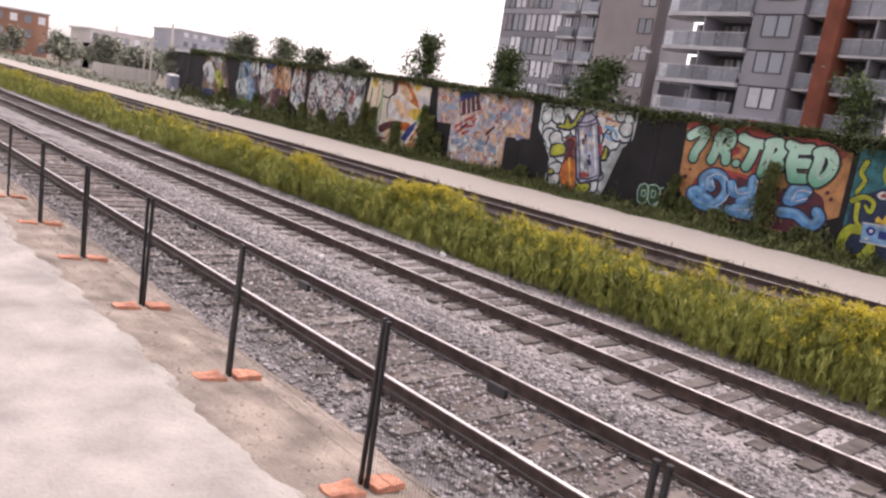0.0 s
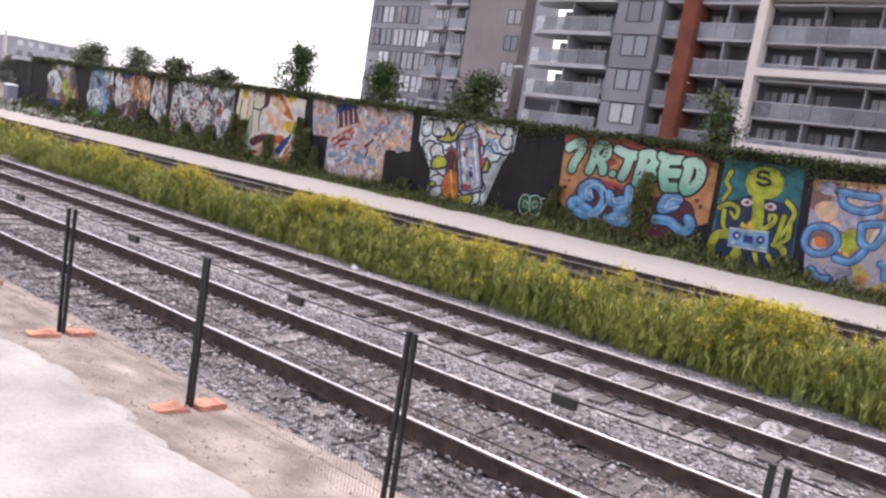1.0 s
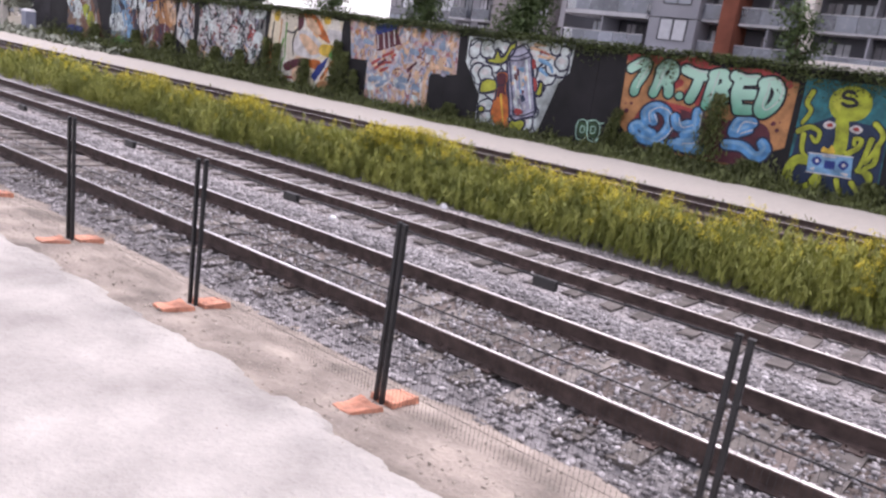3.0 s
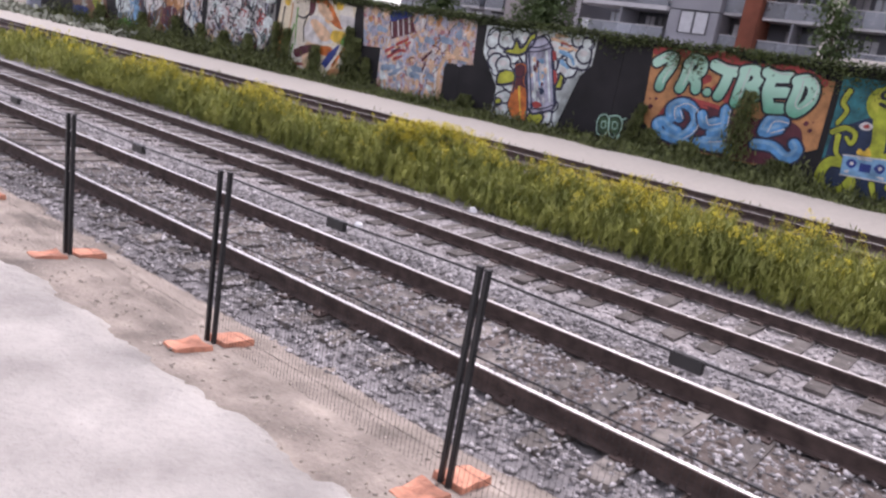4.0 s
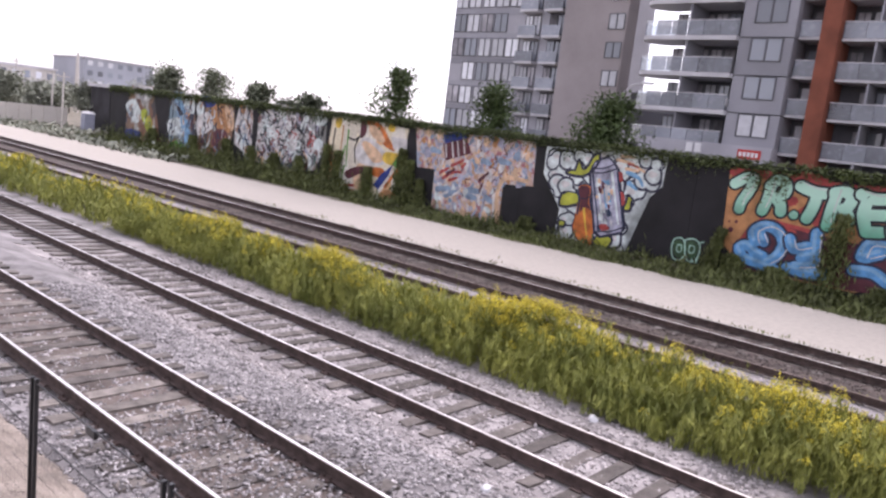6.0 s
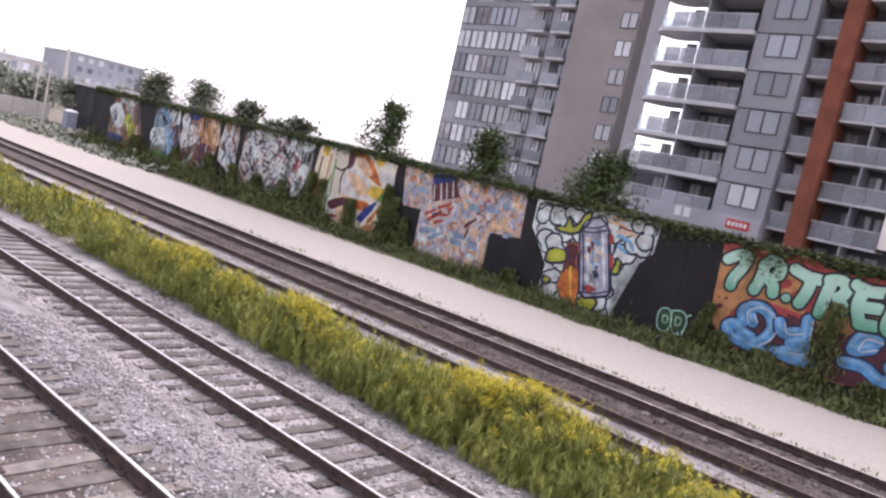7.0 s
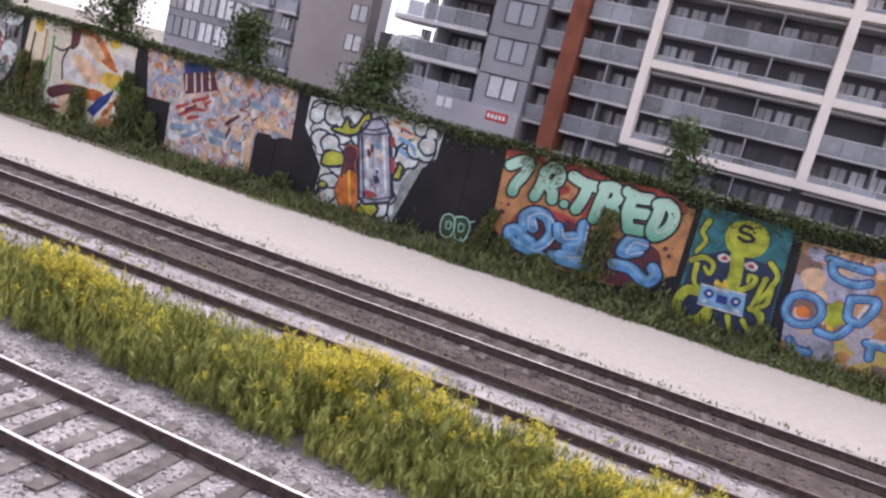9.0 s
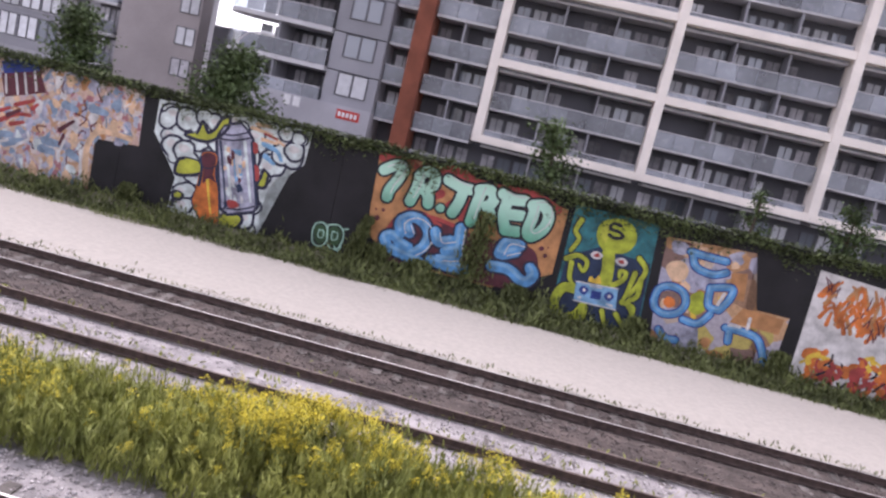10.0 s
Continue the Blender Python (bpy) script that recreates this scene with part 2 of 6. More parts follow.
def leaf_mesh(name, groups, materials, parent=None, **tags):
    """Joins leaf arrays, one material for each group."""
    vs, fs, mi, off = [], [], [], 0
    for g, (v, f) in enumerate(groups):
        vs.append(v)
        fs.append(f + off)
        mi += [g] * len(f)
        off += len(v)
    v, f = np.concatenate(vs), np.concatenate(fs)
    me = bpy.data.meshes.new(name)
    me.vertices.add(len(v))
    me.vertices.foreach_set("co", v.ravel().astype(np.float32))
    me.loops.add(f.size)
    me.loops.foreach_set("vertex_index", f.ravel().astype(np.int32))
    me.polygons.add(len(f))
    me.polygons.foreach_set("loop_start", np.arange(0, f.size, f.shape[1], dtype=np.int32))
    for m in materials:
        me.materials.append(m)
    me.polygons.foreach_set("material_index", np.array(mi, dtype=np.int32))
    me.update(calc_edges=True)
    ob = new(name, me)
    ob.parent = parent
    return tagged(ob, **tags)


# ---- ground ----
ground = raw("ground", *sheet(-900, 500, -300, 900, 29, 25, lambda x, y: -0.85), GROUND, label="dry bare ground round the railway yard", category="ground", kind="structure")


def bed_height(x, y):
    """Cross-section of the track beds: a raised near bed and lower far ones."""
    base = np.interp(y, [2.6, 3.0, 6.2, 6.9, 7.4, 10.6, 11.1, 13.9, 14.6, 20.7, 21.0], [-0.3, -0.215, -0.215, -0.38, -0.545, -0.545, -0.57, -0.55, -0.472, -0.5, -0.5])
    return base + 0.025 * noise.noise((x * 1.3, y * 1.3, 0)) + 0.022 * noise.noise((x * 6, y * 6, 3))


raw("ballast_bed", *sheet(-30, 8, 2.62, 7.1, 330, 46, bed_height), BALLAST, label="grey crushed-stone ballast bed under the near track", category="ballast", kind="structure")
raw("ballast_bed", *sheet(-30, 8, 7.1, 11.2, 330, 40, bed_height), BALLAST_PALE, label="pale crushed-stone ballast bed under the second track", category="ballast", kind="structure")
raw("ballast_bed", *sheet(-60, 8, 3.7, 5.04, 560, 14, lambda x, y: bed_height(x, y) + 0.016 + 0.012 * noise.noise((x * 2, y * 2, 8))), BALLAST_BROWN, label="oily brown ballast between the near rails", category="ballast", kind="structure")
raw("ballast_bed", *sheet(-330, -30, 2.62, 11.2, 240, 20, bed_height), BALLAST, label="grey crushed-stone ballast bed running into the distance", category="ballast", kind="structure")
raw("ballast_bed", *sheet(8, 60, 2.62, 11.2, 60, 20, bed_height), BALLAST, label="grey crushed-stone ballast bed", category="ballast", kind="structure")
raw("ballast_bed", *sheet(-330, 60, 11.2, 17.1, 300, 22, bed_height), BALLAST_PALE, label="pale ballast bed behind the goldenrod strip", category="ballast", kind="structure")
raw("ballast_bed", *sheet(-330, 60, 17.1, 21.0, 300, 22, bed_height), BALLAST_DARK, label="dark ballast bed beside the footpath", category="ballast", kind="structure")


def path_height(x, y):
    edge = 0.12 * noise.noise((x * 0.5, 1, 5)) if y < 21.4 or y > 26.7 else 0
    return -0.36 - 0.05 * abs(y - 24) / 3 + 0.02 * noise.noise((x, y, 1)) + min(edge, 0) * 1.2


raw("footpath", *sheet(-330, 60, 20.85, 27.3, 420, 14, path_height), PATHMAT, label="pale compacted limestone footpath along the tracks", category="path", kind="structure")
raw("verge", *sheet(-330, 60, 27.1, 60.0, 200, 20, lambda x, y: -0.62 + 0.25 * min(1, max(0, (y - 28) / 3)) + 0.08 * noise.noise((x * 0.7, y * 0.7, 2))), GROUND, label="weedy earth verge at the foot of the wall", category="verge", kind="structure")


def shoulder_height(x, y):
    return np.interp(y, [-9, 1.1, 1.8, 2.3, 2.8], [0.0, -0.02, -0.07, -0.1, -0.26]) + 0.035 * noise.noise((x * 1.1, y * 1.1, 7)) + 0.02 * noise.noise((x * 4, y * 4, 1))


raw("dirt_shoulder", *sheet(-120, 12, 0.6, 2.9, 500, 24, shoulder_height), DIRT, label="sandy dirt shoulder under the fence", category="dirt", kind="structure")


def slab_height(x, y):
    edge = 1.36 + 0.16 * noise.noise((x * 0.45, 0, 9)) + 0.1 * noise.noise((x * 1.9, 0, 4)) + 0.05 * noise.noise((x * 7, 0, 2)) + 0.03 * noise.noise((x * 19, y * 9, 2))
    lip = 0.018 * max(0, 1 - abs(y - edge + 0.12) / 0.14) * (0.6 + noise.noise((x * 8, y * 8, 4)))
    return 0.02 + 0.008 * noise.noise((x * 3, y * 3, 5)) + lip - 0.3 * max(0, min(1, (y - edge) / 0.42))


for x0, x1, nx in ((-120, -18, 300), (-18, 1.5, 560), (1.5, 12, 60)):
    raw("pavement", *sheet(x0, x1, -8, 0.6, nx // 4, 30, slab_height), CONCRETE, label="bleached concrete walkway beside the tracks", category="pavement", kind="structure")
    raw("pavement", *sheet(x0, x1, 0.6, 1.95, nx, 34, slab_height), CONCRETE, label="crumbled pale edge of the concrete walkway", category="pavement", kind="structure")

# ---- tracks ----
RAIL_PROFILE = [(-0.075, -0.17), (0.075, -0.17), (0.075, -0.158), (0.01, -0.135), (0.01, -0.045), (0.036, -0.035), (0.036, -0.008), (0.024, 0), (-0.024, 0), (-0.036, -0.008), (-0.036, -0.035), (-0.01, -0.045), (-0.01, -0.135), (-0.075, -0.158)]


def rail_mesh(x0, x1, top):
    bm = bmesh.new()
    ends = [[bm.verts.new((x, y, z)) for y, z in RAIL_PROFILE] for x in (x0, x1)]
    n = len(RAIL_PROFILE)
    for k in range(n):
        f = bm.faces.new((ends[0][k], ends[1][k], ends[1][(k + 1) % n], ends[0][(k + 1) % n]))
        f.material_index = 1 if k == 7 else 0
    bmesh.ops.recalc_face_normals(bm, faces=bm.faces[:])
    me = bpy.data.meshes.new("rail")
    bm.to_mesh(me)
    bm.free()
    me.materials.append(RAIL_RUST)
    me.materials.append(top)
    return me


rail_bright, rail_dull = rail_mesh(-330, 60, RAIL_TOP), rail_mesh(-330, 60, RAIL_DULL)


def tie_shape(k, material):
    r = random.Random(k)
    bm = box(-0.115, 0.115, -1.3, 1.3, -0.17, 0.0)
    bmesh.ops.subdivide_edges(bm, edges=[e for e in bm.edges if abs(e.verts[0].co.y - e.verts[1].co.y) > 1], cuts=4)
    for v in bm.verts:
        v.co += Vector((r.uniform(-0.012, 0.012), r.uniform(-0.03, 0.03), r.uniform(-0.012, 0.008)))
    me = bpy.data.meshes.new("tie")
    bm.to_mesh(me)
    bm.free()
    me.materials.append(material)
    return me


TIES = [tie_shape(k, TIE) for k in range(6)]
TIES_DARK = [tie_shape(k, TIE_DARK) for k in range(6)]
plate_bm = box(-0.09, 0.09, -0.17, 0.17, 0.0, 0.018)
for sx, sy in ((-1, -1), (-1, 1), (1, -1), (1, 1)):
    box(sx * 0.06 - 0.012, sx * 0.06 + 0.012, sy * 0.1 - 0.012, sy * 0.1 + 0.012, 0.018, 0.045, bm=plate_bm)
PLATE = bpy.data.meshes.new("tie_plate")
plate_bm.to_mesh(PLATE)
plate_bm.free()
PLATE.materials.append(RAIL_RUST)


def track(y_near, z, top, label, x_from, x_to, spacing, seed, plates, kinds, sink=0.168):
    yc = y_near + 0.754
    root = tagged(new("railway_track"), label, "railway track", "railway tracks")
    root.location = (0, yc, z)
    for s in (-1, 1):
        share("rail", rail_bright if top else rail_dull, root, pose(0, s * 0.754, 0))
    r = random.Random(seed)
    x = x_from
    while x < x_to:
        tie = share("tie", kinds[r.randrange(6)], root, pose(x + r.uniform(-0.05, 0.05), r.uniform(-0.06, 0.06), -sink + r.uniform(-0.012, 0.006), 0, 0, r.uniform(-1.6, 1.6)))
        if plates and -18 < x < 1:
            for s in (-1, 1):
                share("tie_plate", PLATE, tie, pose(0, s * 0.754, 0.002))
        x += spacing * r.uniform(0.93, 1.07)


track(3.62, 0.0, True, "near railway track with shiny rail tops and weathered ties", -72, 7, 0.56, 1, True, TIES[:4] + TIES_DARK[:2])
track(8.22, -0.336, True, "second railway track with shiny rails and half-buried ties", -80, 7, 0.60, 2, True, TIES_DARK)
track(15.26, -0.262, False, "rusty disused track behind the goldenrod", -80, 14, 0.6, 3, False, TIES_DARK, 0.222)
track(18.84, -0.29, True, "far railway track beside the pale footpath", -80, 14, 0.6, 4, False, TIES_DARK, 0.195)


# loose stones on the near beds
def stones(name, x0, x1, y0, y1, count, size, seed, label, material=None, ground_at=None):
    rng = np.random.default_rng(seed)
    base = np.array([(1, 0, 0), (-1, 0, 0), (0, 1, 0), (0, -1, 0), (0, 0, 0.5), (0, 0, -0.5)], float)
    tri = np.array([(0, 2, 4), (2, 1, 4), (1, 3, 4), (3, 0, 4), (2, 0, 5), (1, 2, 5), (3, 1, 5), (0, 3, 5)])
    cx, cy = rng.uniform(x0, x1, count), rng.uniform(y0, y1, count)
    keep = np.ones(count, bool)
    for yr in (3.62, 5.128, 8.22, 9.728):
        keep &= abs(cy - yr) > 0.1
    cx, cy = cx[keep], cy[keep]
    n = len(cx)
    ground_at = ground_at or bed_height
    cz = np.array([ground_at(a, b) for a, b in zip(cx, cy)])
    sz = size * rng.uniform(0.5, 1.3, n)
    ax = rng.uniform(0.6, 1.3, (n, 1, 3)) * sz[:, None, None]
    ang = rng.uniform(0, 6.28, n)
    v = (base[None] + rng.normal(0, 0.22, (n, 6, 3))) * ax
    c, s = np.cos(ang)[:, None], np.sin(ang)[:, None]
    v = np.stack([v[..., 0] * c - v[..., 1] * s, v[..., 0] * s + v[..., 1] * c, v[..., 2]], -1)
    v += np.stack([cx, cy, cz + sz * 0.25], -1)[:, None]
    f = (tri[None] + 6 * np.arange(n)[:, None, None]).reshape(-1, 3)
    return leaf_mesh(name, [(v.reshape(-1, 3), f)], [material or STONE], label=label, category="gravel", kind="stuff")


stones("gravel", -24, 1, 2.75, 7.1, 26000, 0.036, 11, "loose grey ballast stones on the near track bed")
stones("gravel", -28, 1, 7.1, 11.1, 20000, 0.036, 12, "loose pale ballast stones on the second track bed", STONE_PALE)
stones("gravel", -32, 2, 13.9, 17.1, 8500, 0.036, 13, "pale loose ballast stones round the rusty track", STONE_PALE)
stones("gravel", -16, 1, 3.0, 6.0, 9000, 0.03, 17, "loose grey stones lying over the near ties", None, lambda x, y: bed_height(x, y) + 0.05)
stones("gravel", -38, 3, 17.1, 20.9, 12000, 0.04, 14, "dark loose ballast stones beside the footpath", STONE_DARK)
stones("rubble", -16, -1, 1.2, 2.0, 900, 0.013, 18, "crumbled grit along the walkway's broken edge", RUBBLE, shoulder_height)
stones("rubble", -16, -1, 1.45, 2.8, 700, 0.016, 15, "small beige rubble on the dirt shoulder", RUBBLE, shoulder_height)
stones("rubble", -16, -1, -1.5, 1.5, 60, 0.011, 16, "a few pebbles on the concrete walkway", RUBBLE, slab_height)


# ---- temporary fence ----
FX, FS, FY, FB, FT = -14.006, 2.518, 2.04, -0.06, 1.355


def fence_panel():
    root = tagged(new("barrier"), "black steel temporary fence panel with fine mesh on orange feet", "barrier", "barriers beside the near track")
    h = FT - FB
    for x in (0.037, FS - 0.037):
        bm = box(x - 0.018, x + 0.018, -0.018, 0.018, 0, h, 0.004)
        post = part("post", bm, FENCE, root)
        part("cap", box(x - 0.021, x + 0.021, -0.021, 0.021, h, h + 0.012, 0.003), FENCE, post)
    part("top_bar", tube([(0.06, 0, h - 0.03), (FS / 2, 0, h - 0.045), (FS - 0.06, 0, h - 0.03)], [0.007] * 3, 6), FENCE, root)
    part("middle_bar", tube([(0.06, 0, 0.9), (FS - 0.06, 0, 0.9)], [0.006] * 2, 6), FENCE, root)
    part("label_box", box(FS / 2 - 0.085, FS / 2 + 0.085, -0.02, 0.02, h - 0.105, h - 0.035, 0.004), FENCE, root, "small black plastic label box")
    v, f = [], []
    for i in range(1, 64):
        x = 0.06 + i * (FS - 0.12) / 64
        for a, b in (((x - 0.0011, 0, 0.03), (x + 0.0011, 0, 0.03)),):
            k = len(v)
            v += [a, b, (b[0], 0, 0.9), (a[0], 0, 0.9), (x, -0.002, 0.03), (x, -0.002, 0.9)]
            f += [(k, k + 1, k + 2, k + 3), (k, k + 4, k + 5, k + 3), (k + 4, k + 1, k + 2, k + 5)]
    for j in range(1, 6):
        z, k = 0.03 + j * 0.15, len(v)
        v += [(0.06, 0, z - 0.0015), (FS - 0.06, 0, z - 0.0015), (FS - 0.06, 0, z + 0.0015), (0.06, 0, z + 0.0015), (0.06, -0.003, z), (FS - 0.06, -0.003, z)]
        f += [(k, k + 1, k + 2, k + 3), (k, k + 4, k + 5, k + 1)]
    mesh = raw("wire_mesh", v, f, FENCE, root)
    for s in (-1, 1):
        bm = box(-0.13, 0.11, min(s * 0.06, s * 0.34), max(s * 0.06, s * 0.34), -0.05, 0.018)
        bmesh.ops.subdivide_edges(bm, edges=bm.edges[:], cuts=4, use_grid_fill=True)
        for vert in bm.verts:
            t = (abs(vert.co.y) - 0.06) / 0.28
            vert.co.x = vert.co.x * (1 - 0.25 * t) + 0.05 * s * t + 0.018 * noise.noise(vert.co * 11 + Vector((s, 0, 0)))
            vert.co.y += 0.025 * noise.noise(vert.co * 9 + Vector((0, s, 4)))
            if vert.co.z > 0:
                vert.co.z += 0.022 * noise.noise(vert.co * 8 + Vector((0, 3, s))) - 0.012 * t
        part("foot", bm, ORANGE, root, "flat scuffed orange plastic foot")
    return root


first_panel = fence_panel()
first_panel.matrix_basis = pose(FX - 12 * FS, FY, FB)
foot_rng = random.Random(5)
for k in range(-11, 6):
    copy_thing(first_panel, pose(FX + k * FS, FY, FB, foot_rng.uniform(-0.8, 0.8), 0, foot_rng.uniform(-0.4, 0.4)))

# ---- graffiti wall ----
SLOPE = -0.021
WALL = pose(0, 30.287, 0, 0, 0, math.degrees(math.atan(SLOPE)))
wall = tagged(new("wall_north"), "long black-painted concrete wall covered in graffiti murals", "wall", kind="structure")
wall.matrix_basis = WALL
def rise(u):
    """The wall climbs gently towards its far end."""
    return 0.006 * max(0.0, -25.0 - u)


WALL_END, WALL_TOP = -79.4, 4.2


k = WALL_END
while k < 34:
    w = 3.1
    top = WALL_TOP + rise(k + w / 2)
    part("panel", box(k + 0.006, k + w - 0.006, 0.0, 0.22, -1.0, top, 0.006), BLACKWALL, wall)
    part("coping", box(k + 0.003, k + w - 0.003, -0.05, 0.27, top + 0.003, top + 0.09, 0.01), BLACKWALL, wall)
    k += w
for i in (0, 4):
    part("pilaster", box(WALL_END + i * 3.1 - 0.05, WALL_END + i * 3.1 + 0.05, -0.03, -0.001, -1.0, WALL_TOP), BLACKWALL, wall)


def flat(polys, layer, bm=None):
    """Polygons (x, z) laid on the wall's face, layer by layer."""
    bm = bm or bmesh.new()
    for poly in polys:
        vs = [bm.verts.new((x, -0.012 - 0.004 * layer, z)) for x, z in poly]
        try:
            f = bm.faces.new(vs)
        except ValueError:
            continue
    bmesh.ops.triangulate(bm, faces=bm.faces[:])
    for f in bm.faces:
        f.normal_update()
        if f.normal.y > 0:
            f.normal_flip()
    return bm


def blob(x, z, rx, rz=None, n=22, rough=0.0, seed=0, turn=0.0):
    rz = rz or rx
    r = random.Random(seed)
    ph = r.uniform(0, 6)
    out = []
    for i in range(n):
        a = 2 * math.pi * i / n
        k = 1 + rough * math.sin(3 * a + ph) + rough * 0.6 * math.sin(5 * a + 2 * ph)
        px, pz = rx * k * math.cos(a), rz * k * math.sin(a)
        out.append((x + px * math.cos(turn) - pz * math.sin(turn), z + px * math.sin(turn) + pz * math.cos(turn)))
    return out


def smooth(points, steps=6):
    """Catmull-Rom curve through points."""
    p = [points[0], *points, points[-1]]
    out = []
    for i in range(1, len(p) - 2):
        for s in range(steps):
            t = s / steps
            out.append(tuple(0.5 * (2 * p[i][c] + (p[i + 1][c] - p[i - 1][c]) * t + (2 * p[i - 1][c] - 5 * p[i][c] + 4 * p[i + 1][c] - p[i + 2][c]) * t * t + (3 * p[i][c] - p[i - 1][c] - 3 * p[i + 1][c] + p[i + 2][c]) * t ** 3) for c in (0, 1)))
    return out + [points[-1]]


def ring(points, steps=5):
    """A closed, rounded outline through points."""
    n = len(points)
    out = []
    for i in range(n):
        a, b, c, d = (points[(i + k) % n] for k in (-1, 0, 1, 2))
        for q in range(steps):
            t = q / steps
            out.append(tuple(0.5 * (2 * b[j] + (c[j] - a[j]) * t + (2 * a[j] - 5 * b[j] + 4 * c[j] - d[j]) * t * t + (3 * b[j] - a[j] - 3 * c[j] + d[j]) * t ** 3) for j in (0, 1)))
    return out


def brush(bm, strokes, width, layer, taper=0.0):
    """Brush strokes: connected ribbons with rounded ends."""
    for s in strokes:
        pts = [Vector(p) for p in (smooth(s) if len(s) > 2 else s)]
        pts = [p for k, p in enumerate(pts) if k == 0 or (p - pts[k - 1]).length > 1e-4]
        n = len(pts)
        left, right = [], []
        for k, p in enumerate(pts):
            d = (pts[min(k + 1, n - 1)] - pts[max(k - 1, 0)]).normalized()
            w = width / 2 * (1 - taper * k / max(1, n - 1))
            y = -0.012 - 0.004 * layer - 0.00003 * k
            left.append(bm.verts.new((p.x - d.y * w, y, p.y + d.x * w)))
            right.append(bm.verts.new((p.x + d.y * w, y, p.y - d.x * w)))
        for k in range(n - 1):
            bm.faces.new((left[k], left[k + 1], right[k + 1], right[k]))
        for k, sign in ((0, -1), (n - 1, 1)):
            d = (pts[min(k + 1, n - 1)] - pts[max(k - 1, 0)]).normalized() * sign
            w = width / 2 * (1 - taper * k / max(1, n - 1))
            y = left[k].co.y
            a0 = math.atan2(d.y, d.x)
            arc = [bm.verts.new((pts[k].x + w * math.cos(a0 + a), y, pts[k].y + w * math.sin(a0 + a))) for a in (math.pi / 3, math.pi / 6, 0, -math.pi / 6, -math.pi / 3)]
            ends = (left[k], right[k]) if sign > 0 else (right[k], left[k])
            bm.faces.new((ends[0], *arc, ends[1]))
    for f in bm.faces:
        f.normal_update()
        if f.normal.y > 0:
            f.normal_flip()
    return bm


def paint(name, color, vary=0.2):
    return mat(name, color, 0.6, vary + 0.1, 2.2, 11, 0.08)


P_BLACK = paint("black_spray", (0.012, 0.012, 0.018))
P_INK = paint("navy_black_spray", (0.02, 0.02, 0.045))
P_CLOUD = paint("pale_blue_spray", (0.56, 0.62, 0.61), 0.22)
P_LIME = paint("lime_spray", (0.4, 0.42, 0.045))
P_ORANGE = paint("orange_spray", (0.5, 0.14, 0.03), 0.35)
P_TAN = paint("tan_orange_spray", (0.4, 0.19, 0.075))
P_PALEMINT = paint("pale_mint_spray", (0.34, 0.55, 0.44))
P_BLUE = paint("blue_spray", (0.085, 0.26, 0.5), 0.25)
P_SKY = paint("sky_blue_spray", (0.17, 0.34, 0.52), 0.25)
P_DEEP = paint("deep_blue_spray", (0.02, 0.04, 0.2))
P_RED = paint("red_spray", (0.33, 0.05, 0.045))
P_MAROON = paint("maroon_spray", (0.09, 0.02, 0.03))
P_WHITE = paint("white_spray", (0.55, 0.53, 0.52), 0.2)
P_TEAL = paint("teal_spray", (0.02, 0.13, 0.15), 0.4)
P_NAVY = paint("navy_spray", (0.015, 0.03, 0.07))
P_YELL = paint("yellow_green_spray", (0.33, 0.38, 0.03), 0.3)
P_SILVER = paint("silver_spray", (0.32, 0.32, 0.4), 0.4)
P_GOLD = paint("golden_spray", (0.62, 0.42, 0.05))
P_PEACH = paint("peach_spray", (0.62, 0.42, 0.27))
P_GREEN = paint("green_spray", (0.1, 0.3, 0.05))
P_CROWD = patchwork("crowd_mural_paint", [(0.5, 0.34, 0.27), (0.5, 0.43, 0.41), (0.28, 0.33, 0.43), (0.52, 0.37, 0.27), (0.34, 0.14, 0.15), (0.58, 0.5, 0.46), (0.44, 0.26, 0.15), (0.38, 0.4, 0.47), (0.52, 0.38, 0.38)], 4.2, 3.0, distort=0.5)
P_SCRIB = patchwork("scribble_mural_paint", [(0.34, 0.34, 0.33), (0.04, 0.04, 0.05), (0.28, 0.28, 0.3), (0.22, 0.1, 0.09), (0.4, 0.4, 0.38), (0.08, 0.14, 0.13)], 3.6, 8.0, (1, 1, 0.5), 0.9)
P_FLAME = patchwork("flame_mural_paint", [(0.72, 0.68, 0.6), (0.72, 0.7, 0.62), (0.66, 0.4, 0.2), (0.7, 0.62, 0.45), (0.6, 0.55, 0.45)], 0.9, 1.0, (1, 1, 0.7), 0.6)
P_FAR_A = patchwork("grey_blue_mural_paint", [(0.3, 0.36, 0.38), (0.03, 0.03, 0.05), (0.17, 0.25, 0.3), (0.16, 0.15, 0.08), (0.03, 0.05, 0.1), (0.22, 0.12, 0.07)], 1.6, 21.0, (1, 1, 0.5), 0.8)
P_FAR_B = patchwork("rust_mural_paint", [(0.17, 0.08, 0.045), (0.2, 0.11, 0.065), (0.34, 0.33, 0.3), (0.05, 0.04, 0.04), (0.22, 0.13, 0.08)], 1.2, 31.0, (1, 1, 0.45), 0.8)
P_ABSTR = patchwork("peach_abstract_paint", [(0.5, 0.3, 0.16), (0.3, 0.17, 0.1), (0.5, 0.4, 0.32), (0.42, 0.22, 0.1), (0.4, 0.36, 0.4), (0.36, 0.35, 0.44), (0.45, 0.36, 0.1), (0.2, 0.12, 0.1)], 1.2, 41.0, distort=0.5)


